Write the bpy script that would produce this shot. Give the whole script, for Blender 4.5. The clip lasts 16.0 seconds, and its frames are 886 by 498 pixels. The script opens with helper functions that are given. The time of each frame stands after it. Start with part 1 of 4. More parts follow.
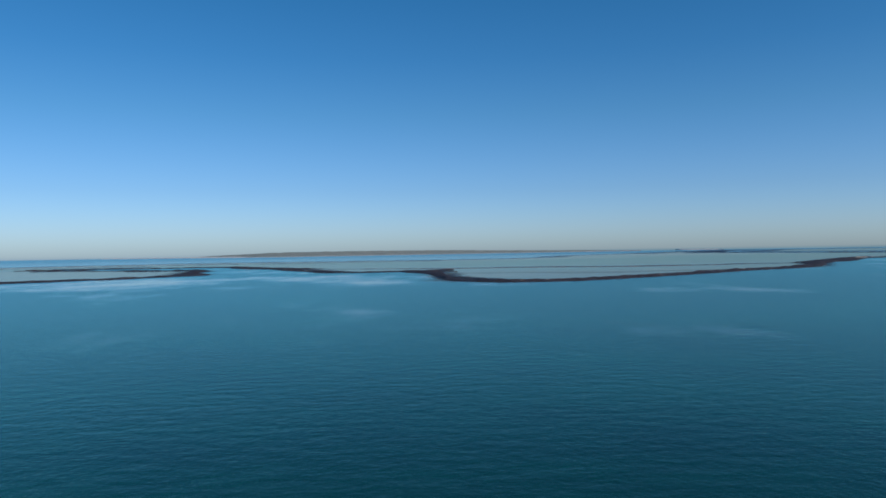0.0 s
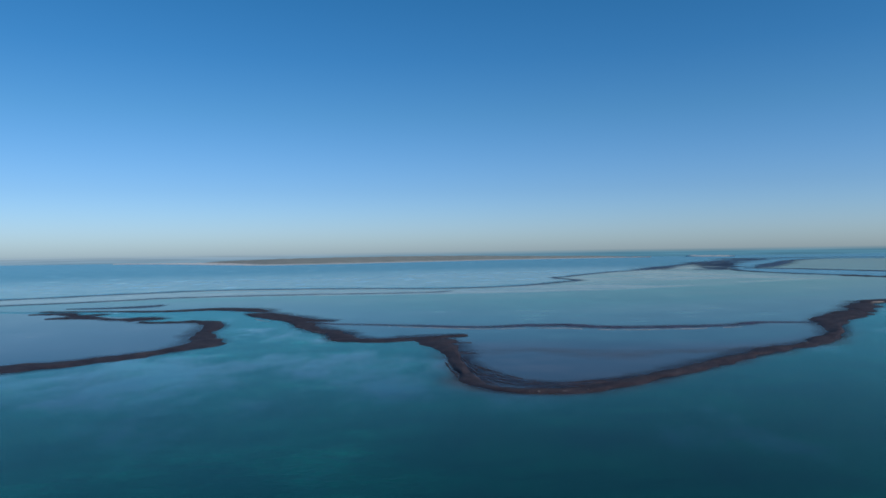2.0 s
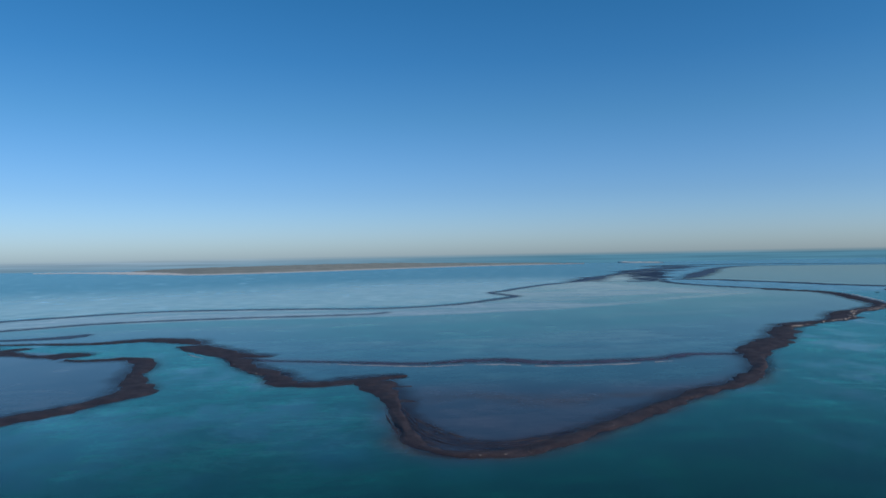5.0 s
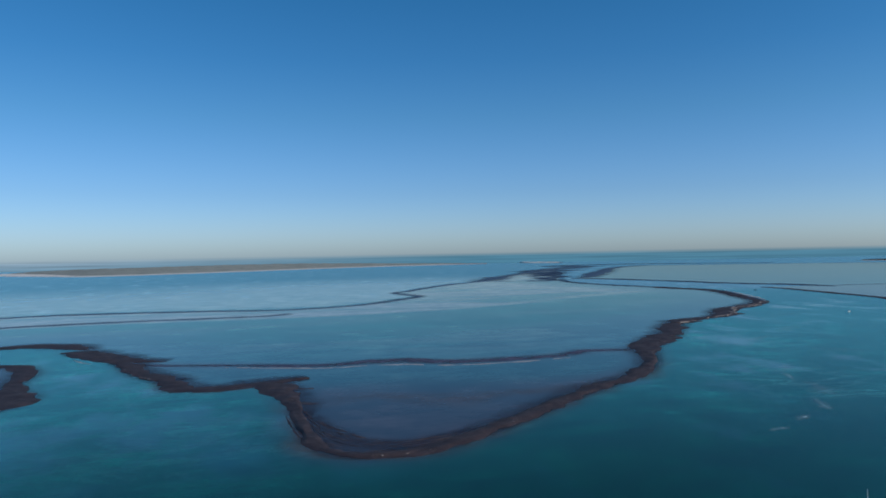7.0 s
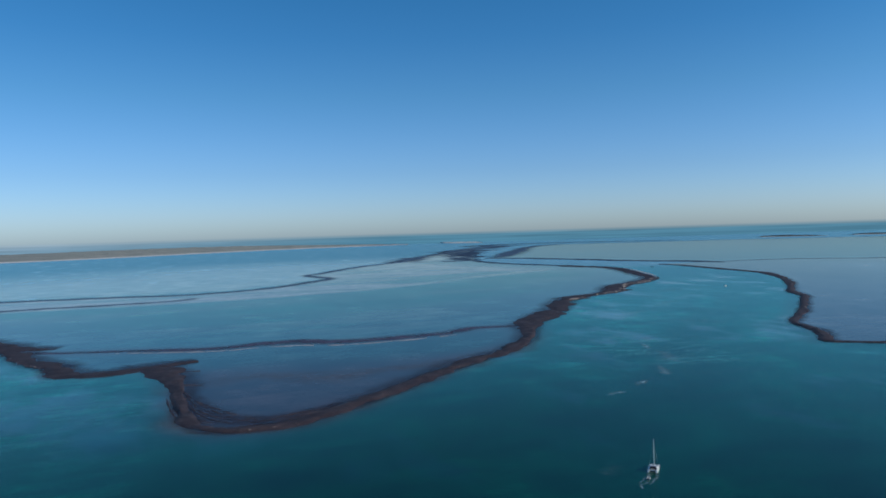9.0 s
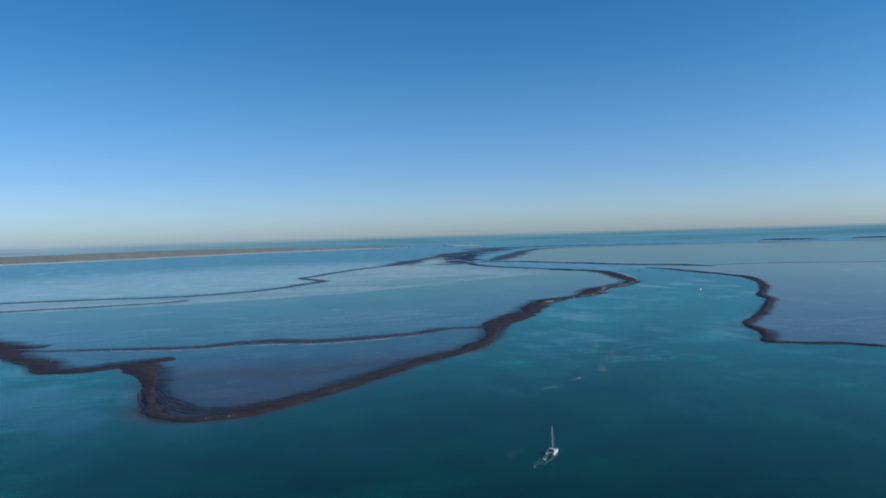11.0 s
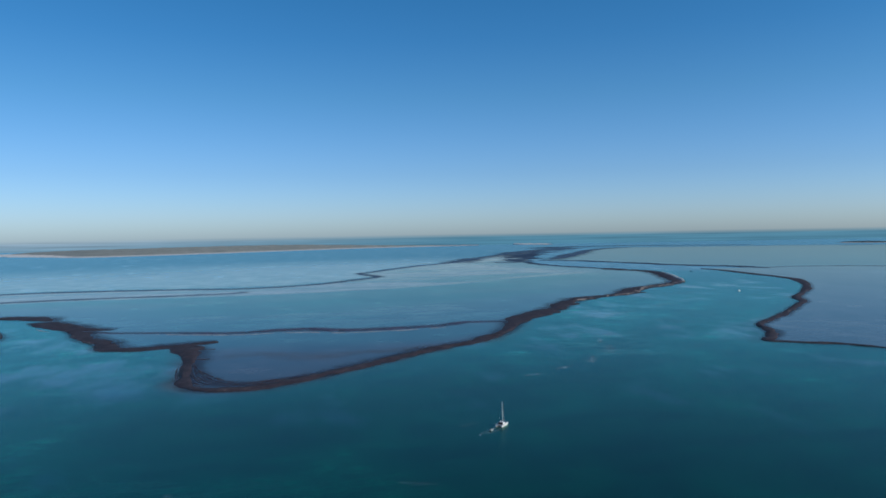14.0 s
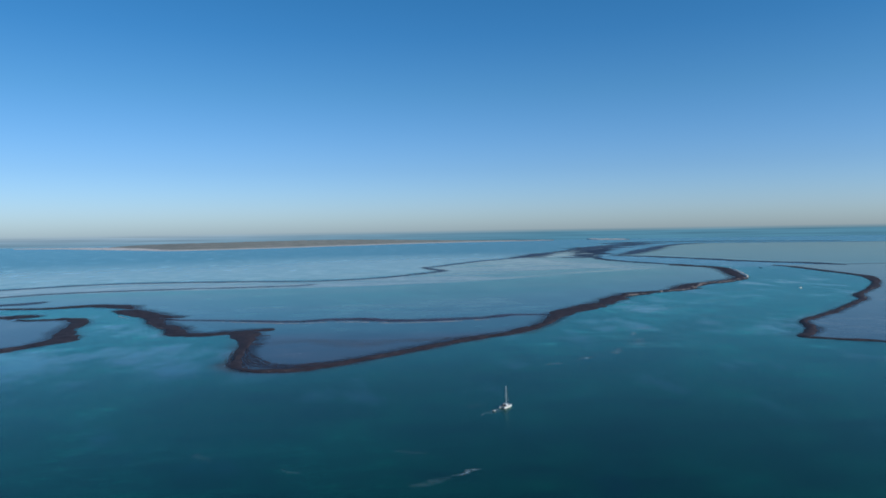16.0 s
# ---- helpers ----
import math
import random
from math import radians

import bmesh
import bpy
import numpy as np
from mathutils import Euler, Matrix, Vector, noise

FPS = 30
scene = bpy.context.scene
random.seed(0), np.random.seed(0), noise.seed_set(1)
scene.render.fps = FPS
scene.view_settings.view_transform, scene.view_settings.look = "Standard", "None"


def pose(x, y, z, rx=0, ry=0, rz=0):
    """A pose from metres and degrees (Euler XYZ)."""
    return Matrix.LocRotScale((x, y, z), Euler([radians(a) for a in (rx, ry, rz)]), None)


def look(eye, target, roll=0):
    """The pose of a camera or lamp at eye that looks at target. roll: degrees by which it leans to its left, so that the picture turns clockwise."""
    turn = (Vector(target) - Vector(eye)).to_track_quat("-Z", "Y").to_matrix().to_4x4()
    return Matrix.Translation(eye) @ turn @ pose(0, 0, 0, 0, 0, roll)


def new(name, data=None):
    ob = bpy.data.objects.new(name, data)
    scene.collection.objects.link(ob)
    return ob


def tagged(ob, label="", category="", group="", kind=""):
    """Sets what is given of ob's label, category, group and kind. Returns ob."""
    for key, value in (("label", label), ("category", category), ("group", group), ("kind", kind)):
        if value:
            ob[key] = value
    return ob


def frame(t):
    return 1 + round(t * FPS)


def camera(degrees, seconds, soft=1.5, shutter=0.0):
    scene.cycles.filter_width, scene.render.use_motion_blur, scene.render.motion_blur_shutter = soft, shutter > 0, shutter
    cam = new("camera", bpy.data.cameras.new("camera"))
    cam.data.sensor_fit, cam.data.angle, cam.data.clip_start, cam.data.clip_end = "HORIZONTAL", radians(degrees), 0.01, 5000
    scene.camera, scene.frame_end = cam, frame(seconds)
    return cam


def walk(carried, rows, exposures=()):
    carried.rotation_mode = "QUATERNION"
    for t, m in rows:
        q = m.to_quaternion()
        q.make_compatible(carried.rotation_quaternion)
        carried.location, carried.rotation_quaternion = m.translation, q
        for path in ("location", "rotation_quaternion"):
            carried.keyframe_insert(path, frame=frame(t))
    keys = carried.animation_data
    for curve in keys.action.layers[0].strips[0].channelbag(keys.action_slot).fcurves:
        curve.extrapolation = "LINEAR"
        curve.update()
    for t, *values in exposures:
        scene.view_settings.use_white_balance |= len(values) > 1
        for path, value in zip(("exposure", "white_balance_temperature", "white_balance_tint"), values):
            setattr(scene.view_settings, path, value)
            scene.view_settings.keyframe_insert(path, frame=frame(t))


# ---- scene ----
# A drone rises over a tidal reef at low water, turns, and draws back over the channel.
cam = camera(63.21, 16.0, soft=1.73)
PATH = [
    (0, pose(3.46, -0.06, 10.46, 90.265, 0.900, -0.752)),
    (0.5, pose(1.63, 1.93, 19.93, 90.167, 1.234, -0.389)),
    (1, pose(1.22, 2.30, 29.33, 90.170, 1.225, -0.157)),
    (1.5, pose(1.25, 1.45, 38.61, 90.246, 1.032, -0.046)),
    (2, pose(1.37, 0.58, 48.17, 90.278, 0.809, -0.018)),
    (2.5, pose(0.88, 0.05, 57.68, 90.429, 0.754, 0.098)),
    (3, pose(-0.22, -0.64, 67.36, 90.489, 0.704, 0.158)),
    (3.1, pose(-0.15, -0.45, 68.75, 90.510, 0.720, 0.080)),
    (3.5, pose(0.00, 0.00, 69.00, 90.576, 0.794, -1.000)),
    (4, pose(0.08, 0.16, 69.10, 90.545, 0.913, -2.390)),
    (6.5, pose(0.21, -0.62, 69.27, 90.436, 1.043, -10.759)),
    (7, pose(0.81, -0.78, 69.12, 90.420, 1.068, -12.635)),
    (7.1, pose(0.84, -1.83, 68.86, 90.466, 1.186, -13.034)),
    (7.2, pose(2.57, -4.24, 70.31, 89.569, 1.434, -19.568)),
    (7.5, pose(4.44, -6.62, 70.20, 89.357, 1.495, -19.320)),
    (8, pose(8.25, -11.73, 70.23, 88.984, 1.569, -18.954)),
    (8.5, pose(12.99, -18.95, 70.33, 88.730, 1.682, -18.847)),
    (9, pose(18.79, -27.39, 70.74, 88.727, 1.715, -18.613)),
    (9.5, pose(23.14, -35.95, 71.07, 88.849, 1.744, -18.497)),
    (10, pose(28.04, -44.19, 71.86, 88.910, 1.687, -18.332)),
    (12.5, pose(48.80, -86.25, 72.04, 89.048, 1.252, -16.577)),
    (13, pose(53.94, -93.51, 71.74, 89.053, 1.141, -14.950)),
    (13.5, pose(58.48, -101.19, 71.87, 89.019, 1.076, -13.371)),
    (14, pose(63.43, -109.24, 72.19, 88.909, 0.987, -12.248)),
    (14.5, pose(69.03, -117.09, 72.81, 88.786, 0.944, -10.629)),
    (15, pose(75.70, -124.87, 72.55, 88.717, 0.939, -8.795)),
    (15.5, pose(81.39, -132.04, 72.45, 88.626, 0.942, -6.958)),
    (16, pose(86.31, -138.75, 72.53, 88.594, 0.900, -5.994)),
]
walk(cam, PATH, exposures=((0, -0.06), (7.1, -0.06), (7.2, 0.02), (16, 0.04)))

# ---- daylight: low afternoon sun behind the camera, clear sky, haze on the horizon ----
SUN_EL, SUN_AZ = 22.0, 125.0          # degrees; azimuth from +y towards +x

world = bpy.data.worlds.new("sky")
scene.world = world
world.use_nodes = True
wn, wl = world.node_tree.nodes, world.node_tree.links
wn.clear()
sky = wn.new("ShaderNodeTexSky")
sky.sky_type, sky.sun_disc = "NISHITA", False
sky.sun_elevation, sky.sun_rotation = radians(SUN_EL), radians(SUN_AZ)
sky.altitude, sky.air_density, sky.dust_density, sky.ozone_density = 0.0, 1.0, 0.6, 2.0
coord = wn.new("ShaderNodeTexCoord")
split = wn.new("ShaderNodeSeparateXYZ")
wl.new(coord.outputs["Generated"], split.inputs[0])
haze = wn.new("ShaderNodeValToRGB")     # clear-air colour by height above the horizon
haze.color_ramp.interpolation = "LINEAR"
for _ in range(5):
    haze.color_ramp.elements.new(0.5)
for e, (pos, col) in zip(haze.color_ramp.elements, (
        (0.0, (0.5, 0.69, 1.1)), (0.03, (0.46, 0.645, 1.05)), (0.084, (0.36, 0.56, 0.895)), (0.187, (0.24, 0.515, 0.765)),
        (0.26, (0.165, 0.475, 0.735)), (0.36, (0.12, 0.455, 0.7)), (1.0, (0.12, 0.50, 0.62)))):
    e.position, e.color = pos, (*col, 1)
wl.new(split.outputs["Z"], haze.inputs[0])
tint = wn.new("ShaderNodeMix")
tint.data_type, tint.blend_type = "RGBA", "MULTIPLY"
tint.inputs[0].default_value = 1.0
east_glow = wn.new("ShaderNodeMath")     # the air brightens towards the sun's side: 1 + x (0.15 - 0.05 x)
east_glow.operation = "MULTIPLY_ADD"
east_glow.inputs[1].default_value, east_glow.inputs[2].default_value = -0.05, 0.15
wl.new(split.outputs["X"], east_glow.inputs[0])
glow = wn.new("ShaderNodeMath")
glow.operation = "MULTIPLY_ADD"
glow.inputs[2].default_value = 1.04
wl.new(split.outputs["X"], glow.inputs[0])
wl.new(east_glow.outputs[0], glow.inputs[1])
lit = wn.new("ShaderNodeVectorMath")
lit.operation = "SCALE"
wl.new(sky.outputs[0], lit.inputs[0])
wl.new(glow.outputs[0], lit.inputs["Scale"])
wl.new(lit.outputs[0], tint.inputs[6])
wl.new(haze.outputs[0], tint.inputs[7])
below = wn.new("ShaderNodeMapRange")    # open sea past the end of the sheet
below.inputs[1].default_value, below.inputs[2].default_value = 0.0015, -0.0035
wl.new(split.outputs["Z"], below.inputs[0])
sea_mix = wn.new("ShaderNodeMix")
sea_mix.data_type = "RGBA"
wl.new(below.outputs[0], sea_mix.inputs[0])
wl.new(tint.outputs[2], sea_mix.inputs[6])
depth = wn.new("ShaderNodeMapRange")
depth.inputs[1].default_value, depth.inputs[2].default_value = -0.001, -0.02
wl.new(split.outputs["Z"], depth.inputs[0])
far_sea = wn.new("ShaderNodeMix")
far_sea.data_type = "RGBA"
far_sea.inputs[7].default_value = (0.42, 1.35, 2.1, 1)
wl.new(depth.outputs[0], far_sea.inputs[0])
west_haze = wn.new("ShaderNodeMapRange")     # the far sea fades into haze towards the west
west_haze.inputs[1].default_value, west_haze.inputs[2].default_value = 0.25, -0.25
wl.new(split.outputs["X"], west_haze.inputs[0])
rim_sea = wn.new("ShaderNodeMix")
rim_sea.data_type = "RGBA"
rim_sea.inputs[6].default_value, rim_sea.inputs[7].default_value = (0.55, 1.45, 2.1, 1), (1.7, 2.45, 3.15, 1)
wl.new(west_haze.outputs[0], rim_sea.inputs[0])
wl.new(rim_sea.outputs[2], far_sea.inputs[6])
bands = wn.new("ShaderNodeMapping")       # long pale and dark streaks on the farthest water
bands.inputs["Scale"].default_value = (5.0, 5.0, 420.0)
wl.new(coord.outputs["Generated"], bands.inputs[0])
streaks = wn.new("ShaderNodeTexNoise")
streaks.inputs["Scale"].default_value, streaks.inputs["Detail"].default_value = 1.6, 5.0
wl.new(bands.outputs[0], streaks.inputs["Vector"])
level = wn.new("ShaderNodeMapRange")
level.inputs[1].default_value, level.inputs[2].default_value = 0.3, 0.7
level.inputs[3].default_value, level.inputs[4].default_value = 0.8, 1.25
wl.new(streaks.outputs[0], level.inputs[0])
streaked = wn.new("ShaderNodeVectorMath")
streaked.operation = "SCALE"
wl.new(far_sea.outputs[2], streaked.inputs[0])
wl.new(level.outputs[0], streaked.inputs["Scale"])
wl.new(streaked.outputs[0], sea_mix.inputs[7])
bg = wn.new("ShaderNodeBackground")
bg.inputs[1].default_value = 0.15
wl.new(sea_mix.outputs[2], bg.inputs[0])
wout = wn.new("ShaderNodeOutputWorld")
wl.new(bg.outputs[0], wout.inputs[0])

sun_data = bpy.data.lights.new("sun", "SUN")
sun_data.energy, sun_data.angle, sun_data.color = 3.2, radians(0.6), (1.0, 0.89, 0.76)
sun = new("sun", sun_data)
sun.matrix_world = look((0, 0, 0), (-math.sin(radians(SUN_AZ)) * math.cos(radians(SUN_EL)),
                                    -math.cos(radians(SUN_AZ)) * math.cos(radians(SUN_EL)),
                                    -math.sin(radians(SUN_EL))))
sun.location = (200, -300, 400)


# ---- materials ----
def material(name):
    m = bpy.data.materials.new(name)
    m.use_nodes = True
    n, l = m.node_tree.nodes, m.node_tree.links
    return m, n, l, n["Principled BSDF"]


def noise_node(n, l, scale, detail=4.0, rough=0.55, stretch=(1, 1, 1), turn=0.0, coords="Object"):
    tc = n.new("ShaderNodeTexCoord")
    mp = n.new("ShaderNodeMapping")
    mp.inputs["Scale"].default_value = stretch
    mp.inputs["Rotation"].default_value = (0, 0, radians(turn))
    l.new(tc.outputs[coords], mp.inputs[0])
    t = n.new("ShaderNodeTexNoise")
    t.inputs["Scale"].default_value, t.inputs["Detail"].default_value = scale, detail
    t.inputs["Roughness"].default_value = rough
    l.new(mp.outputs[0], t.inputs["Vector"])
    return t.outputs[0]


def ramp_node(n, l, fac, stops):
    r = n.new("ShaderNodeValToRGB")
    while len(r.color_ramp.elements) < len(stops):
        r.color_ramp.elements.new(0.5)
    for e, (p, c) in zip(r.color_ramp.elements, stops):
        e.position, e.color = p, (*c, 1)
    l.new(fac, r.inputs[0])
    return r.outputs[0]


def mixed(n, l, a, b, fac, blend="MIX"):
    m = n.new("ShaderNodeMix")
    m.data_type, m.blend_type = "RGBA", blend
    for sock, v in ((m.inputs[0], fac), (m.inputs[6], a), (m.inputs[7], b)):
        if isinstance(v, (int, float)):
            sock.default_value = v
        elif isinstance(v, tuple):
            sock.default_value = (*v, 1)
        else:
            l.new(v, sock)
    return m.outputs[2]


def bump(n, l, bsdf, height, strength, distance):
    b = n.new("ShaderNodeBump")
    b.inputs["Strength"].default_value, b.inputs["Distance"].default_value = strength, distance
    l.new(height, b.inputs["Height"])
    l.new(b.outputs[0], bsdf.inputs["Normal"])


def water_material(name, rough, calm, wave, streak, gloss, tint):
    """Sea water: the bottom's colour through it, streaks of silt, ripples and glassy slicks on top."""
    m, n, l, p = material(name)
    at = n.new("ShaderNodeAttribute")
    at.attribute_name = "bottom"
    scaled = n.new("ShaderNodeMath")
    scaled.operation = "MULTIPLY"
    scaled.inputs[1].default_value = streak
    l.new(at.outputs["Alpha"], scaled.inputs[0])
    patchy = scaled.outputs[0]
    big = noise_node(n, l, 0.011, 5, 0.6, (1, 0.5, 1), 40)
    fine = noise_node(n, l, 0.05, 8, 0.68, (0.5, 1, 1), -20)
    c1 = mixed(n, l, at.outputs[0], ramp_node(n, l, big, ((0.3, (0.6, 0.68, 0.74)), (0.7, (1.45, 1.32, 1.26)))), patchy, "MULTIPLY")
    c2 = mixed(n, l, c1, ramp_node(n, l, fine, ((0.38, (0.58, 0.68, 0.73)), (0.68, (1.55, 1.38, 1.3)))), patchy, "MULTIPLY")
    cloud = noise_node(n, l, 0.028, 6, 0.62, (1, 0.8, 1), 15)
    c2 = mixed(n, l, c2, ramp_node(n, l, cloud, ((0.36, (0.74, 0.8, 0.83)), (0.54, (1, 1, 1)), (0.7, (1.8, 1.5, 1.4)))), patchy, "MULTIPLY")
    wisps = n.new("ShaderNodeAttribute")      # thin curls of silt where two currents meet
    wisps.attribute_name = "wisps"
    curl = noise_node(n, l, 0.035, 6, 0.62, (0.55, 1.2, 1), -45)
    curl.node.inputs["Distortion"].default_value = 0.7
    thread = ramp_node(n, l, curl, ((0.455, (0, 0, 0)), (0.5, (1, 1, 1)), (0.53, (0.1, 0.1, 0.1)), (0.6, (0, 0, 0))))
    drawn = n.new("ShaderNodeMath")
    drawn.operation = "MULTIPLY"
    l.new(thread, drawn.inputs[0])
    l.new(wisps.outputs["Fac"], drawn.inputs[1])
    c2 = mixed(n, l, c2, (0.09, 0.24, 0.25), drawn.outputs[0])
    body = n.new("ShaderNodeBsdfDiffuse")
    l.new(c2, body.inputs["Color"])
    mirror = n.new("ShaderNodeBsdfGlossy")
    slick = noise_node(n, l, 0.022, 7, 0.62, (1, 0.5, 1), -15)
    glassy = n.new("ShaderNodeAttribute")     # where the current smooths the water
    glassy.attribute_name = "glassy"
    wind = n.new("ShaderNodeMath")
    wind.operation = "MULTIPLY_ADD"
    wind.inputs[1].default_value = 0.3
    l.new(glassy.outputs["Fac"], wind.inputs[0])
    l.new(slick, wind.inputs[2])
    mask = n.new("ShaderNodeMapRange")
    mask.inputs[1].default_value, mask.inputs[2].default_value = 0.55, 0.75
    mask.inputs[3].default_value, mask.inputs[4].default_value = rough, calm
    l.new(wind.outputs[0], mask.inputs[0])
    l.new(mask.outputs[0], mirror.inputs["Roughness"])
    shine = n.new("ShaderNodeMapRange")
    shine.inputs[1].default_value, shine.inputs[2].default_value = 0.55, 0.75
    shine.inputs[3].default_value, shine.inputs[4].default_value = gloss
    l.new(wind.outputs[0], shine.inputs[0])
    sheen = n.new("ShaderNodeMapRange")
    sheen.inputs[1].default_value, sheen.inputs[2].default_value = 0.57, 0.7
    l.new(wind.outputs[0], sheen.inputs[0])
    far = n.new("ShaderNodeAttribute")        # distance haze is put into the far sea's reflection tint
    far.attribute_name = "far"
    hazed_tint = mixed(n, l, tint, (0.76, 1.0, 0.93), far.outputs["Fac"])
    l.new(mixed(n, l, hazed_tint, (0.92, 1.0, 1.0), sheen.outputs[0]), mirror.inputs["Color"])
    fresnel = n.new("ShaderNodeFresnel")
    fresnel.inputs["IOR"].default_value = 1.33
    amount = n.new("ShaderNodeMath")
    amount.operation = "MULTIPLY"
    l.new(fresnel.outputs[0], amount.inputs[0])
    l.new(shine.outputs[0], amount.inputs[1])
    both = n.new("ShaderNodeMixShader")
    l.new(amount.outputs[0], both.inputs[0])
    l.new(body.outputs[0], both.inputs[1])
    l.new(mirror.outputs[0], both.inputs[2])
    n.remove(p)
    l.new(both.outputs[0], n["Material Output"].inputs["Surface"])
    rip = mixed(n, l, noise_node(n, l, 0.8, 5, 0.6, (0.5, 1, 1), -25), noise_node(n, l, 1.9, 4, 0.65, (1, 0.6, 1), 25), 0.4)
    swell = n.new("ShaderNodeMath")
    swell.operation = "MULTIPLY"
    ruffle = n.new("ShaderNodeMapRange")
    ruffle.inputs[1].default_value, ruffle.inputs[2].default_value = 0.58, 0.92
    ruffle.inputs[3].default_value, ruffle.inputs[4].default_value = 1.0, 0.15
    l.new(wind.outputs[0], ruffle.inputs[0])
    still = n.new("ShaderNodeMath")
    still.operation = "MULTIPLY"
    l.new(ruffle.outputs[0], still.inputs[0])
    l.new(at.outputs["Alpha"], still.inputs[1])
    level = n.new("ShaderNodeMath")
    level.operation = "SUBTRACT"
    level.inputs[1].default_value = 0.5
    l.new(rip, level.inputs[0])
    l.new(level.outputs[0], swell.inputs[0])
    l.new(still.outputs[0], swell.inputs[1])
    waves = n.new("ShaderNodeBump")
    waves.inputs["Strength"].default_value, waves.inputs["Distance"].default_value = wave, 0.16
    l.new(swell.outputs[0], waves.inputs["Height"])
    for node in (body, mirror, fresnel):
        l.new(waves.outputs[0], node.inputs["Normal"])
    return m


def rough_material(name, stops, scale, rough=0.75, relief=0.5, fleck=None):
    m, n, l, p = material(name)
    a = noise_node(n, l, scale, 6, 0.65)
    b = noise_node(n, l, scale * 9, 4, 0.7)
    col = ramp_node(n, l, a, stops)
    col = mixed(n, l, col, ramp_node(n, l, b, ((0.3, (0.6, 0.6, 0.62)), (0.7, (1.35, 1.3, 1.25)))), 0.8, "MULTIPLY")
    if fleck:
        f = noise_node(n, l, scale * 4, 3, 0.6)
        mask = ramp_node(n, l, f, ((fleck[1], (0, 0, 0)), (fleck[1] + 0.06, (1, 1, 1))))
        col = mixed(n, l, col, fleck[0], mask)
    l.new(col, p.inputs["Base Color"])
    p.inputs["Roughness"].default_value = rough
    p.inputs["Specular IOR Level"].default_value = 0.2
    bump(n, l, p, b, relief, 0.5)
    return m


def plain_material(name, colour, rough=0.5, metal=0.0, wear=0.12, scale=2.0):
    m, n, l, p = material(name)
    a = noise_node(n, l, scale, 5, 0.6)
    lo, hi = tuple(c * (1 - wear) for c in colour), tuple(min(1, c * (1 + wear)) for c in colour)
    l.new(ramp_node(n, l, a, ((0.3, lo), (0.7, hi))), p.inputs["Base Color"])
    p.inputs["Roughness"].default_value, p.inputs["Metallic"].default_value = rough, metal
    return m


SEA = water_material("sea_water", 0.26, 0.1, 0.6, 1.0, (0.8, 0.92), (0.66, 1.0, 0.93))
SHALLOW = water_material("shallow_water", 0.09, 0.06, 0.04, 0.6, (0.6, 0.62), (0.84, 0.98, 0.99))
REEF = rough_material("wet_reef_rock", ((0.25, (0.027, 0.019, 0.024)), (0.5, (0.05, 0.036, 0.041)), (0.75, (0.108, 0.077, 0.076))),
                      0.12, 0.7, 0.6, ((0.11, 0.088, 0.082), 0.64))
# Far reef rock: the blue of distance haze is put into these two colours.
HAZED_WEED = rough_material("hazed_weedy_reef_rock", ((0.3, (0.045, 0.08, 0.135)), (0.7, (0.09, 0.135, 0.2))), 0.05, 0.7, 0.4)
HAZED_DARKWEED = rough_material("hazed_dark_weedy_rock", ((0.3, (0.018, 0.032, 0.066)), (0.7, (0.045, 0.066, 0.11))), 0.05, 0.7, 0.4)
SAND = rough_material("pale_coral_sand", ((0.3, (0.74, 0.68, 0.62)), (0.7, (0.86, 0.8, 0.74))), 0.05, 0.9, 0.2)
BARROCK = rough_material("purple_brown_weedy_bar", ((0.3, (0.05, 0.052, 0.092)), (0.7, (0.105, 0.1, 0.155))), 0.07, 0.7, 0.4)
WETSAND = rough_material("wet_grey_sand", ((0.3, (0.26, 0.24, 0.25)), (0.7, (0.46, 0.42, 0.42))), 0.06, 0.7, 0.2)
RUBBLE = rough_material("bleached_coral_rubble", ((0.3, (0.15, 0.13, 0.125)), (0.7, (0.36, 0.31, 0.295))), 0.6, 0.9, 0.4)
# Scrub colour is lightened to carry the haze over the distant island.
HAZED_SCRUB = rough_material("hazed_dry_scrub", ((0.3, (0.23, 0.25, 0.22)), (0.5, (0.31, 0.32, 0.28)), (0.75, (0.44, 0.4, 0.35))), 0.012, 0.95, 0.4)
THICKET = rough_material("dark_thicket", ((0.3, (0.03, 0.045, 0.05)), (0.7, (0.07, 0.085, 0.085))), 0.03, 0.95, 0.4)
GEL = plain_material("white_gelcoat", (0.82, 0.81, 0.79), 0.3)
DARKGLASS = plain_material("tinted_window", (0.02, 0.022, 0.025), 0.08)
CANVAS = plain_material("navy_canvas", (0.03, 0.045, 0.09), 0.85)
ALU = plain_material("pale_aluminium", (0.8, 0.8, 0.79), 0.5)
TEAK = plain_material("grey_teak_deck", (0.22, 0.17, 0.12), 0.8)
NET = plain_material("dark_net", (0.05, 0.05, 0.055), 0.9)
TUBE = plain_material("pale_grey_hypalon", (0.5, 0.5, 0.5), 0.6)
BLACK = plain_material("black_plastic", (0.02, 0.02, 0.02), 0.4)
DARKHULL = plain_material("dark_green_hull", (0.03, 0.05, 0.05), 0.45)

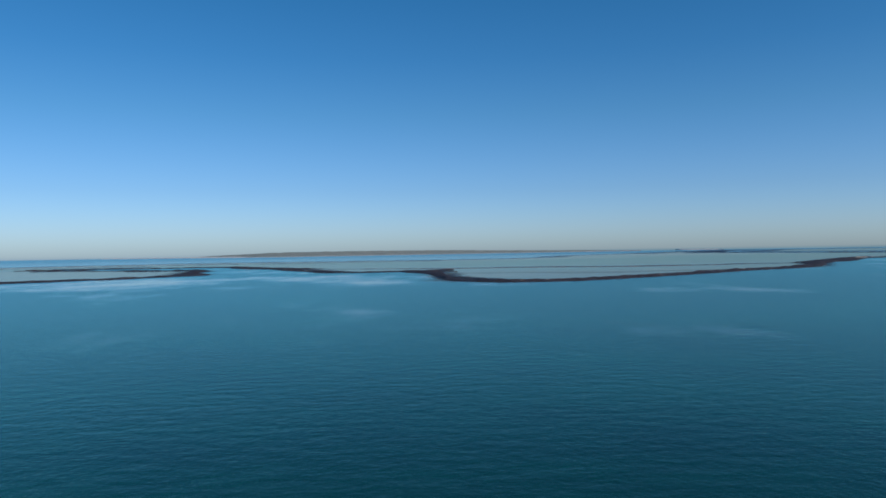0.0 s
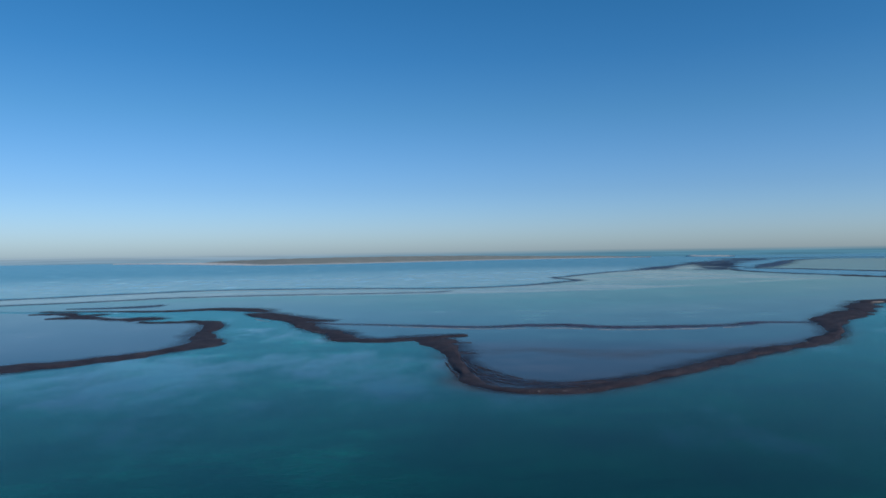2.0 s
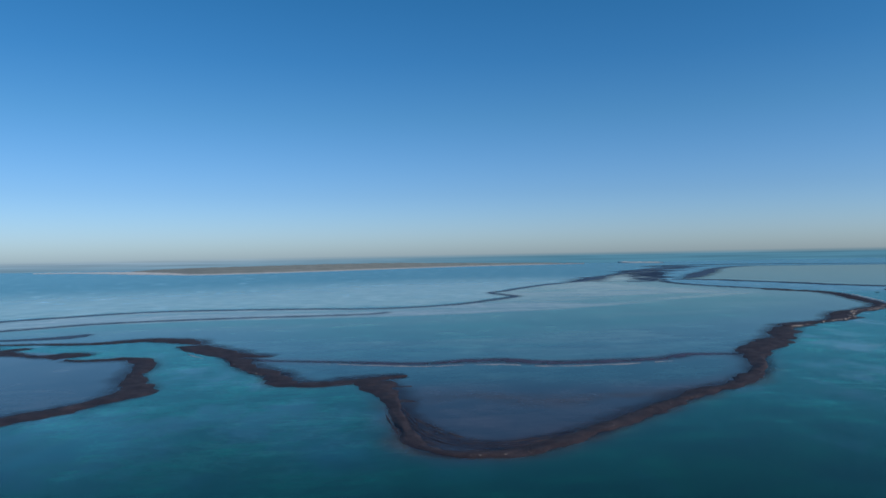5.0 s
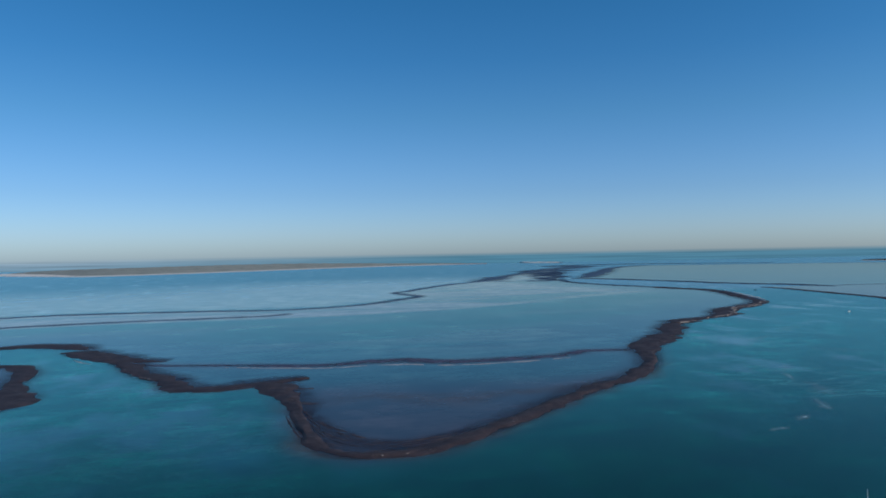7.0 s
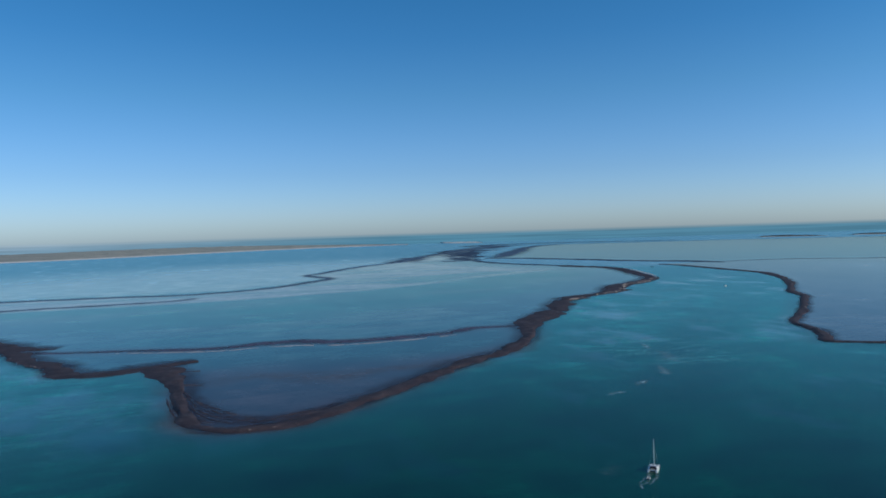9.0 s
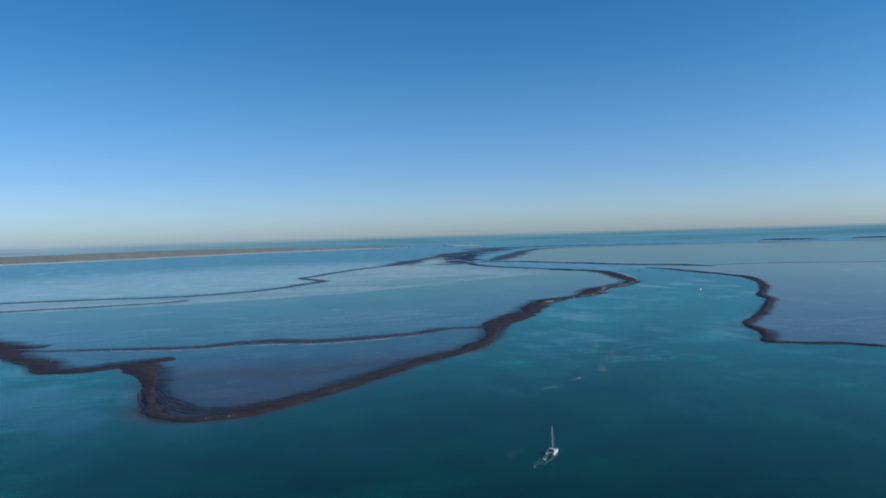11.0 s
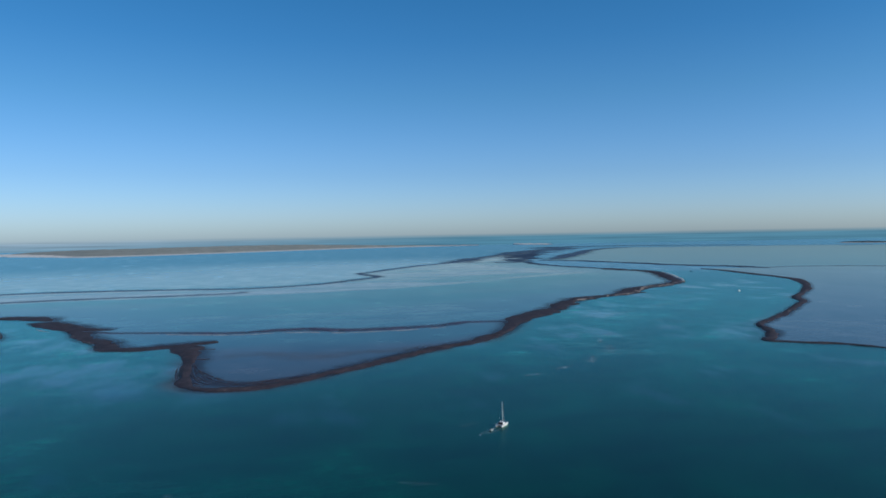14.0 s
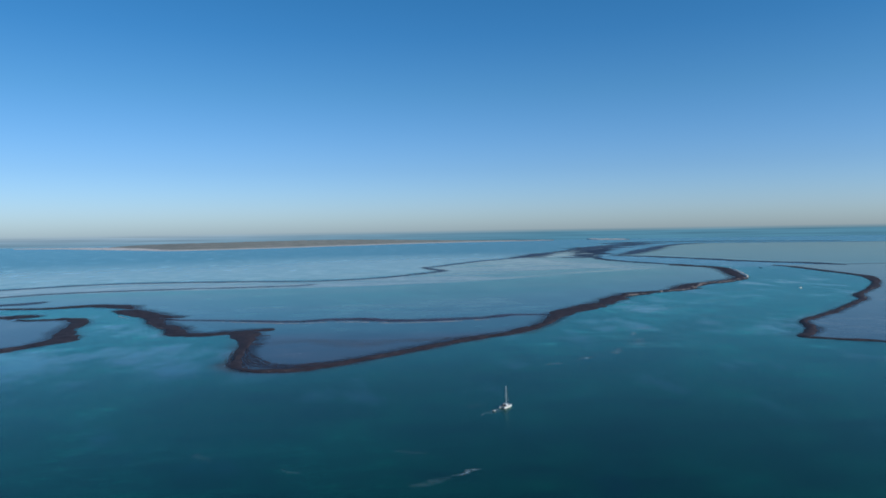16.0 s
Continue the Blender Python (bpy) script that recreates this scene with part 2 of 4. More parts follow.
FOAM, fn, fl, fp = material("thin_foam")
fp.inputs["Base Color"].default_value, fp.inputs["Roughness"].default_value = (0.7, 0.86, 0.95, 1), 0.9
fp.inputs["Specular IOR Level"].default_value = 0.1
lace = noise_node(fn, fl, 0.7, 5, 0.7, (1, 0.6, 1), 40)
veil = fn.new("ShaderNodeAttribute")
veil.attribute_name = "veil"
thin = fn.new("ShaderNodeMath")
thin.operation = "MULTIPLY"
fl.new(ramp_node(fn, fl, lace, ((0.36, (0.05, 0.05, 0.05)), (0.7, (1, 1, 1)))), thin.inputs[0])
fl.new(veil.outputs["Fac"], thin.inputs[1])
fl.new(thin.outputs[0], fp.inputs["Alpha"])


# ---- plan helpers ----
def mesh_object(name, verts, faces, mat, parent=None, label="", smooth=True):
    me = bpy.data.meshes.new(name)
    me.from_pydata(verts, [], faces)
    me.materials.append(mat)
    if smooth:
        me.polygons.foreach_set("use_smooth", [True] * len(me.polygons))
    me.update()
    ob = new(name, me)
    if parent:
        ob.parent = parent
    if label:
        ob["label"] = label
    return ob


def part(name, bm, mat, parent, label="", smooth=False):
    me = bpy.data.meshes.new(name)
    bmesh.ops.recalc_face_normals(bm, faces=bm.faces)
    bm.to_mesh(me)
    bm.free()
    me.materials.append(mat)
    if smooth:
        me.polygons.foreach_set("use_smooth", [True] * len(me.polygons))
    ob = new(name, me)
    ob.parent = parent
    if label:
        ob["label"] = label
    return ob


def spline(pts, step):
    """Catmull-Rom through the plan points (x, y, half width), sampled about every step metres."""
    p = np.array([pts[0], *pts, pts[-1]], float)
    out = []
    for i in range(1, len(p) - 2):
        a, b, c, d = p[i - 1:i + 3]
        k = max(2, int(np.hypot(*(c - b)[:2]) / step))
        for j in range(k):
            t = j / k
            out.append(0.5 * (2 * b + (c - a) * t + (2 * a - 5 * b + 4 * c - d) * t * t + (3 * b - a - 3 * c + d) * t ** 3))
    out.append(p[-2])
    out = np.array(out)
    out[:, 2] = np.maximum(out[:, 2], 0.4)
    return out


def nz(x, y, z=0.0):
    return noise.noise(Vector((x, y, z)))


def ribbon(name, pts, step, height, mat, parent, seed=0, ragged=0.45, across=9, label="", foot=-0.12):
    """A low uneven bank along a plan line: ragged on both sides, humped and pitted on top."""
    c = spline(pts, step)
    tan = np.gradient(c[:, :2], axis=0)
    tan /= np.maximum(np.linalg.norm(tan, axis=1), 1e-6)[:, None]
    nor = np.stack([-tan[:, 1], tan[:, 0]], 1)
    verts, faces = [], []
    last = len(c) - 1
    for i, (x, y, w) in enumerate(c):
        taper = min(1.0, 0.25 + 0.75 * min(i, last - i) / 4)
        for k in range(across):
            u = 2 * k / (across - 1) - 1
            side = seed + (5.3 if u > 0 else 1.7)
            s = 9.0 + 0.6 * w
            r = 1 + ragged * (nz(x / (3 * s), y / (3 * s), side) + 0.9 * nz(x / s, y / s, side) + 0.6 * nz(x * 3 / s, y * 3 / s, side))
            o = u * w * taper * max(0.25, r)
            px, py = x + nor[i, 0] * o, y + nor[i, 1] * o
            crown = (1 - abs(u) ** 2.5)
            z = foot + height * crown * (0.75 + 0.7 * nz(px / 9, py / 9, seed) + 0.45 * nz(px / 3, py / 3, seed + 3))
            verts.append((px, py, z if 0 < k < across - 1 else foot))
        if i:
            for k in range(across - 1):
                a = (i - 1) * across + k
                faces.append((a, a + 1, a + across + 1, a + across))
    return mesh_object(name, verts, faces, mat, parent, label)


SHELFROCK, sn, sl, sp = material("drowned_reef_shelf")
sl.new(ramp_node(sn, sl, noise_node(sn, sl, 0.1, 5, 0.65), ((0.3, (0.022, 0.017, 0.03)), (0.7, (0.06, 0.043, 0.062)))), sp.inputs["Base Color"])
sp.inputs["Roughness"].default_value, sp.inputs["Specular IOR Level"].default_value = 0.5, 0.2
s_veil = sn.new("ShaderNodeAttribute")
s_veil.attribute_name = "veil"
s_mul = sn.new("ShaderNodeMath")
s_mul.operation = "MULTIPLY"
sl.new(s_veil.outputs["Fac"], s_mul.inputs[0])
sl.new(ramp_node(sn, sl, noise_node(sn, sl, 0.16, 6, 0.7), ((0.3, (0.35, 0.35, 0.35)), (0.62, (1, 1, 1)))), s_mul.inputs[1])
sl.new(s_mul.outputs[0], sp.inputs["Alpha"])


def shelf(pts, step, parent, seed, spread=8.0, dense=0.6, seaward=3.0):
    """The drowned foot of a rim, thinning out under the water on both sides."""
    c = spline(pts, step)
    tan = np.gradient(c[:, :2], axis=0)
    tan /= np.maximum(np.linalg.norm(tan, axis=1), 1e-6)[:, None]
    verts, faces, veils = [], [], []
    us = (-1, -0.8, -0.6, -0.4, 0, 0.4, 0.6, 0.8, 1)
    for i, (x, y, w) in enumerate(c):
        for u in us:
            r = 1 + 0.7 * nz(x / 22, y / 22, seed + (4 if u > 0 else 0)) + 0.5 * nz(x / 7, y / 7, seed + (4 if u > 0 else 0))
            o = u * (w + (spread if u > 0 else min(spread, seaward)) * max(0.3, r))
            verts.append((x - tan[i, 1] * o, y + tan[i, 0] * o, 0.085 + 0.02 * (1 - abs(u))))
            veils.append(dense * max(0.0, min(1.0, (1 - abs(u)) / 0.55)) ** 1.3)
        if i:
            n = len(us)
            for k in range(n - 1):
                a = (i - 1) * n + k
                faces.append((a, a + 1, a + n + 1, a + n))
    ob = mesh_object("drowned_shelf", verts, faces, SHELFROCK, parent, "dark reef foot seen through shallow water")
    ob.data.attributes.new("veil", "FLOAT", "POINT").data.foreach_set("value", veils)
    return ob


SILT, tn, tl, tp = material("pinkish_silt")
tl.new(ramp_node(tn, tl, noise_node(tn, tl, 0.06, 5, 0.65), ((0.3, (0.12, 0.1, 0.11)), (0.7, (0.24, 0.19, 0.19)))), tp.inputs["Base Color"])
tp.inputs["Roughness"].default_value, tp.inputs["Specular IOR Level"].default_value = 0.6, 0.1
t_veil = tn.new("ShaderNodeAttribute")
t_veil.attribute_name = "veil"
t_mul = tn.new("ShaderNodeMath")
t_mul.operation = "MULTIPLY"
tl.new(t_veil.outputs["Fac"], t_mul.inputs[0])
tl.new(ramp_node(tn, tl, noise_node(tn, tl, 0.09, 6, 0.7), ((0.3, (0.2, 0.2, 0.2)), (0.65, (1, 1, 1)))), t_mul.inputs[1])
tl.new(t_mul.outputs[0], tp.inputs["Alpha"])


def silt(pts, step, parent, seed, wide, dense, both=False):
    """A veil of pinkish silt in the water along the outer foot of a rim."""
    c = spline(pts, step)
    tan = np.gradient(c[:, :2], axis=0)
    tan /= np.maximum(np.linalg.norm(tan, axis=1), 1e-6)[:, None]
    verts, faces, veils = [], [], []
    us = (0, 0.25, 0.5, 0.75, 1)
    last = len(c) - 1
    for i, (x, y, w) in enumerate(c):
        ends = min(1.0, min(i, last - i) / 6)
        for u in us:
            o = -(0.7 * w + u * wide * (1 + 0.8 * nz(x / 20, y / 20, seed)))
            verts.append((x - tan[i, 1] * o, y + tan[i, 0] * o, 0.07))
            veils.append(dense * ends * (1 - abs(2 * u - 1) if both else (1 - u) ** 1.2))
        if i:
            n = len(us)
            for k in range(n - 1):
                a = (i - 1) * n + k
                faces.append((a, a + n, a + n + 1, a + 1))
    ob = mesh_object("silt_veil", verts, faces, SILT, parent, "thin veil of pinkish silt in the water")
    ob.data.attributes.new("veil", "FLOAT", "POINT").data.foreach_set("value", veils)


def seg_dist(P, line):
    """Distance of each plan point from a polyline."""
    best = np.full(len(P), 1e9)
    for a, b in zip(line[:-1], line[1:]):
        d = b - a
        t = np.clip(((P - a) @ d) / max(d @ d, 1e-9), 0, 1)
        best = np.minimum(best, np.hypot(P[:, 0] - a[0] - t * d[0], P[:, 1] - a[1] - t * d[1]))
    return best


def inside(P, poly):
    r = np.zeros(len(P), bool)
    for a, b in zip(poly, np.roll(poly, -1, axis=0)):
        hit = (a[1] > P[:, 1]) != (b[1] > P[:, 1])
        x = a[0] + (P[:, 1] - a[1]) / np.where(b[1] == a[1], 1e-9, b[1] - a[1]) * (b[0] - a[0])
        r ^= hit & (P[:, 0] < x)
    return r


def ss(a, b, x):
    t = np.clip((x - a) / (b - a), 0, 1)
    return (t * t * (3 - 2 * t))[:, None]


def reef(label):
    return tagged(new("coral_reef"), label, "reef", "reefs along the tidal channel")


# ---- plan: the reefs' rims as lines of (x, y, half width) ----
WEST_ARM = ((-357, 640, 1.5), (-320, 638, 1.5), (-283, 634, 3), (-256, 629, 5), (-232, 631, 9), (-220, 640, 12), (-205, 647, 15), (-190, 643, 16),
            (-177, 637, 17), (-164, 627, 14), (-153, 613, 8), (-146, 604, 3))
WEST_ARM_B = ((-162, 590, 4), (-148, 586, 14), (-135, 571, 15), (-123, 556, 15), (-111, 538, 14), (-100, 528, 13), (-89, 521, 7), (-76, 517, 2.5))
WEST_ARM_C = ((-112, 522, 5), (-97, 504, 8.5), (-92, 484, 8), (-82, 463, 8), (-69, 443, 9), (-62, 428, 8))
WEST_ARM_D = ((-66, 440, 5), (-59, 418, 9), (-54, 406, 10), (-45, 400, 8), (-36, 398, 7.5), (-20, 402, 7), (-8, 408, 8), (2, 412, 8), (10, 415, 5), (15, 416, 2))
LOBE = ((-14, 410, 8), (-5, 396, 9.5), (1, 377, 7.5), (5, 356, 5), (7, 338, 3.6), (7, 320, 3.2), (8, 300, 3.2), (10, 280, 3.4), (12, 266, 3.6), (17, 256, 4.2),
        (26, 250, 4.5), (36, 248, 4.5), (46, 249, 4.5), (57, 255, 4.5), (70, 265, 5), (84, 276, 5), (100, 290, 5.2), (117, 306, 5.5), (137, 325, 5.8),
        (159, 343, 6), (180, 358, 5.5), (196, 372, 6), (212, 390, 5.2), (226, 410, 6), (237, 432, 7), (247, 457, 9), (264, 483, 11), (286, 510, 13),
        (313, 541, 13), (336, 576, 13.5), (362, 617, 14))
CHANNEL_EDGE = ((362, 617, 14), (380, 630, 13), (404, 645, 8), (428, 656, 7), (452, 672, 11), (466, 690, 13), (480, 714, 10), (500, 738, 11), (530, 757, 12),
                (560, 778, 12), (590, 803, 11), (612, 832, 11), (630, 870, 12), (655, 930, 12), (682, 1000, 12), (705, 1070, 12), (712, 1120, 13),
                (698, 1165, 14), (686, 1233, 15), (672, 1296, 14), (655, 1370, 14), (648, 1450, 13), (645, 1530, 12), (660, 1640, 12))
BAR = ((-90, 505, 4), (-70, 494, 3), (-36, 483, 4), (21, 463, 6), (50, 466, 9), (78, 465, 12), (104, 451, 9.5), (142, 449, 8.5), (183, 454, 7), (205, 467, 6), (226, 465, 4.5), (240, 462, 3))
PALE_EDGE = ((-600, 640), (-445, 750), (-373, 762), (-297, 822), (-173, 840), (-50, 830), (91, 846), (246, 890), (360, 960), (500, 1060), (620, 1122))
OUTER = ((-700, 720, 9), (-500, 844, 10), (-425, 915, 11), (-301, 1000, 11), (-114, 990, 10), (0, 965, 8), (100, 1005, 8), (158, 1074, 8),
         (187, 1118, 9), (212, 1150, 9), (222, 1180, 8), (215, 1223, 8), (200, 1300, 8), (232, 1345, 10), (283, 1441, 12), (381, 1600, 14),
         (465, 1700, 16), (520, 1800, 24), (570, 1900, 24), (650, 2050, 13), (770, 2262, 12), (963, 2638, 12), (1150, 2940, 10))
OUTER_INNER = ((-560, 650, 8), (-438, 739, 8), (-380, 775, 8), (-303, 835, 8), (-178, 862, 7), (-29, 872, 6), (10, 900, 3))
WEST = ((-400, 150, 12), (-260, 238, 14), (-185, 312, 14), (-169, 328, 11), (-152, 347, 10), (-140, 364, 8), (-131, 386, 11), (-131, 400, 11),
        (-137, 418, 9), (-146, 440, 7), (-150, 455, 6.5), (-151, 471, 8), (-157, 497, 9), (-166, 518, 8), (-180, 529, 8), (-203, 524, 6), (-222, 530, 3))
EAST = ((836, 1127, 9), (835, 1053, 9), (812, 938, 9), (795, 850, 8), (781, 800, 7), (728, 714, 5), (678, 650, 5.5), (635, 604, 3.6), (590, 556, 4.8),
        (569, 520, 4.2), (539, 490, 3.6), (500, 452, 3.8), (465, 419, 3.8), (432, 392, 3.8), (413, 373, 3), (403, 349, 4), (393, 331, 4), (378, 314, 4),
        (369, 304, 3.5), (376, 296, 3.5), (389, 287, 4), (401, 278, 3.5), (412, 260, 2.5), (426, 240, 2.5), (480, 180, 2.5), (600, 60, 3))
NORTH = ((724, 1729, 28), (765, 1710, 26), (808, 1622, 24), (836, 1517, 24), (864, 1399, 23), (878, 1318, 24), (903, 1252, 25), (934, 1196, 26), (950, 1141, 22), (957, 1092, 10))
NORTH_THIN = ((957, 1110, 8), (1052, 1115, 9.5), (1158, 1056, 9.5), (1241, 982, 9.5), (1700, 780, 9))
HEAD_A = ((770, 1770, 10), (843, 1874, 20), (967, 2087, 26), (1110, 2350, 28), (1290, 2680, 20), (1480, 2920, 16), (1660, 3046, 8))
HEAD_B = ((1228, 3285, 30), (1404, 3430, 70), (1600, 3480, 80), (1800, 3460, 80), (1950, 3370, 70), (2060, 3240, 50), (2300, 3020, 40))
HEAD_D = ((850, 2400, 10), (930, 2560, 28), (1010, 2650, 34), (1150, 2820, 28), (1320, 3030, 12))
FAR_EDGE = ((1404, 3119, 10), (1663, 3041, 14), (1754, 2986, 14), (2360, 2700, 14), (2833, 2316, 14))


def line(*runs):
    return np.concatenate([spline(r, 30)[:, :2] for r in runs])


L_MAIN, L_WEST, L_EAST = line(WEST_ARM[:10], WEST_ARM_B[1:6], WEST_ARM_C[1:5], WEST_ARM_D[2:7], LOBE, CHANNEL_EDGE), line(WEST), line(EAST)
L_BAR, L_OUTER, L_NORTH = line(BAR), line(OUTER), line(NORTH, NORTH_THIN)
POLY_MAIN = np.concatenate([L_MAIN, L_OUTER[::-1]])
POLY_POND = np.concatenate([spline(LOBE[:25], 15)[:, :2], L_BAR[::-1]])
POLY_WEST = np.concatenate([L_WEST, ((-230, 562), (-290, 592), (-352, 625), (-700, 700), (-900, 400), (-600, 60))])
POLY_EAST = np.concatenate([L_EAST, ((900, 20), (2600, 500)), L_NORTH[::-1][:24]])
POLY_NORTH = np.concatenate([L_NORTH, ((2600, 1500), (2833, 2316)), line(FAR_EDGE)[::-1], line(HEAD_A)[::-1]])

PLUME_FRONT = np.array(((6, 300), (14, 262), (12, 236), (8, 208), (-7, 188), (-14, 166), (-28, 152), (-60, 132), (-120, 112), (-220, 60)), float)
POLY_PLUME = np.concatenate([PLUME_FRONT, ((-500, 60), (-500, 620), (-100, 640), (-10, 420))])

DEEP, MID, TURQ = np.array((0.0, 0.032, 0.015)), np.array((0.0, 0.058, 0.046)), np.array((0.006, 0.18, 0.17))
PALE, TEAL, MAUVE = np.array((0.33, 0.35, 0.33)), np.array((0.015, 0.16, 0.135)), np.array((0.055, 0.155, 0.175))
POND, OPEN, SHELF = np.array((0.066, 0.066, 0.08)), np.array((0.0, 0.02, 0.03)), np.array((0.05, 0.033, 0.035))
PLUME, BANK, GREY = np.array((0.015, 0.2, 0.2)), np.array((0.66, 0.7, 0.6)), np.array((0.095, 0.125, 0.145))
COOL = np.array((0.18, 0.26, 0.33))


def lerp(a, b, t):
    return a * (1 - t) + b * t


def sea_colour(P):
    """What the water's depth and bottom make of its colour."""
    dm, dw, de = seg_dist(P, L_MAIN), seg_dist(P, L_WEST), seg_dist(P, L_EAST)
    d = np.minimum(np.minimum(dm, dw), de)
    r = np.hypot(P[:, 0] - 60, P[:, 1] - 60)
    c = MID * np.ones((len(P), 1))
    for x, y, a, b, k in ((60, 215, 120, 40, 0.85), (-125, 240, 120, 40, 0.6), (185, 75, 180, 50, 0.65), (160, 240, 75, 20, 0.45)):   # round spots mixed towards the darkest water colour
        c = lerp(c, DEEP, k * ss(a, b, np.hypot(P[:, 0] - x, P[:, 1] - y)))
    c = lerp(c, TURQ, ss(180, 640, r))
    curl = np.array([0.6 + nz(x / 55, y / 40, 3) + 0.7 * nz(x / 20, y / 20, 5) if r0 < 700 else 0.6 for (x, y), r0 in zip(P.tolist(), r)])[:, None]
    shear = P[:, 1] - np.interp(P[:, 0], (150, 230, 318, 400, 515, 640), (215, 285, 390, 470, 573, 700)) + 20 * (curl[:, 0] - 0.6)
    channel = ss(160, 240, P[:, 0]) * ss(760, 560, P[:, 0])
    c = lerp(c, PLUME, 0.3 * np.clip(curl, 0, 1.2) * ss(-4, 8, shear) * channel)
    c = c * (1 - 0.4 * ss(6, -8, shear) * ss(-130, -20, shear) * channel)
    d_front = np.where(inside(P, POLY_PLUME), 1, -1) * seg_dist(P, PLUME_FRONT) + 14 * (curl[:, 0] - 0.6)
    plume_gap = 1 - 0.45 * ss(90, 25, np.hypot(P[:, 0] + 22, (P[:, 1] - 275) * 0.7))
    c = lerp(c, PLUME, plume_gap * ss(-9, 12, d_front) * np.clip(0.1 + 0.46 * ss(190, 380, P[:, 1]) + 0.16 * (curl - 0.6), 0, 1))
    c = lerp(c, PLUME, np.clip(0.36 * curl - 0.1, 0, 1) * ss(60, 200, P[:, 0]) * ss(200, 300, P[:, 1]))
    c = lerp(c, PLUME, 0.8 * ss(70, 15, np.hypot(P[:, 0] + 115, (P[:, 1] - 455) * 0.5)))
    c = lerp(c, TURQ, 0.15 * ss(70, 8, d))
    c = lerp(c, SHELF, 0.45 * ss(19, 8, d))
    do = seg_dist(P, L_OUTER)
    open_sea = ss(900, 1800, P[:, 1] - 0.4 * P[:, 0]) * ss(150, 1500, do)
    rim = np.array(OUTER)[:, :2]
    beyond = ss(-40, 80, P[:, 1] - np.interp(P[:, 0], rim[:, 0], rim[:, 1]))
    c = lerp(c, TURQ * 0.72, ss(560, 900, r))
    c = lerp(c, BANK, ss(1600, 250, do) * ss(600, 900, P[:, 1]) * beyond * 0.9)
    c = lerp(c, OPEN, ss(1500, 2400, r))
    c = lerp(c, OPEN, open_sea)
    c = lerp(c, COOL, 0.6 * ss(260, 90, seg_dist(P, np.array(((760.0, 1800), (1000, 2400), (1300, 3000))))))
    c = lerp(c, COOL, 0.9 * ss(150, 70, seg_dist(P, np.array(((840.0, 1190), (770, 1330), (720, 1480), (700, 1620))))))
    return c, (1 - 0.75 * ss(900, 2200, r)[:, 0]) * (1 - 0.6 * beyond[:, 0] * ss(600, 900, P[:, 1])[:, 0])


def flat_colour(P):
    """Reef flats under a hand's depth of water: teal between the bar and a pale outer bank, a dark pond inside the lobe."""
    dm, db = seg_dist(P, L_MAIN), seg_dist(P, L_BAR)
    edge = np.array(PALE_EDGE, float)
    dp = seg_dist(P, edge)
    near = P[:, 1] < np.interp(P[:, 0], edge[:, 0], edge[:, 1])
    s = np.where(near, dp, -dp)
    c = lerp(PALE * np.ones((len(P), 1)), TEAL, ss(-14, 14, s))
    c = lerp(c, MAUVE, 0.8 * ss(110, 400, s))
    c = lerp(c, TEAL, 0.8 * ss(70, 15, seg_dist(P, np.array(((300.0, 1000), (380, 1060), (490, 1115))))))
    c = lerp(c, MAUVE, ss(170, 30, dm))
    band = np.array([nz(x / 420, y / 60, 21) + 0.5 * nz(x / 130, y / 22, 22) for x, y in P.tolist()])[:, None]
    c = lerp(c, TEAL, np.clip(1.1 * band, 0, 0.6) * ss(30, 120, dm))
    c = lerp(c, PALE, np.clip(-0.5 * band, 0, 0.16) * ss(30, 120, dm))
    pond = lerp(MAUVE * 0.75 * np.ones((len(P), 1)), POND, ss(55, 100, db))
    c = lerp(c, pond, inside(P, POLY_POND)[:, None] * 1.0)
    c = lerp(c, SHELF * 1.1, 0.5 * ss(24, 9, dm))
    return lerp(c, SHELF * 1.7, 0.5 * ss(20, 6, db))


def east_colour(P):
    d = np.minimum(seg_dist(P, L_EAST), seg_dist(P, L_NORTH))
    return lerp(GREY * np.ones((len(P), 1)), COOL, ss(60, 420, d))


def west_colour(P):
    return lerp(GREY * 0.6 * np.ones((len(P), 1)), GREY, ss(0, 120, seg_dist(P, L_WEST)))


def north_colour(P):
    band = np.array([nz(x / 700, y / 120, 31) for x, y in P.tolist()])[:, None]
    c = lerp(MAUVE * np.ones((len(P), 1)), np.array((0.02, 0.1, 0.13)), ss(10, 120, seg_dist(P, L_NORTH)))
    return lerp(c, COOL, np.clip(0.8 * band, 0, 0.2))


def set_bottom(me, colours, ripple=None):
    """The bottom's colour, and in the fourth channel how much the wind ripples the water there."""
    ripple = np.ones(len(colours)) if ripple is None else ripple
    at = me.attributes.new("bottom", "FLOAT_COLOR", "POINT")
    at.data.foreach_set("color", np.concatenate([colours, ripple[:, None]], 1).astype(np.float32).ravel())


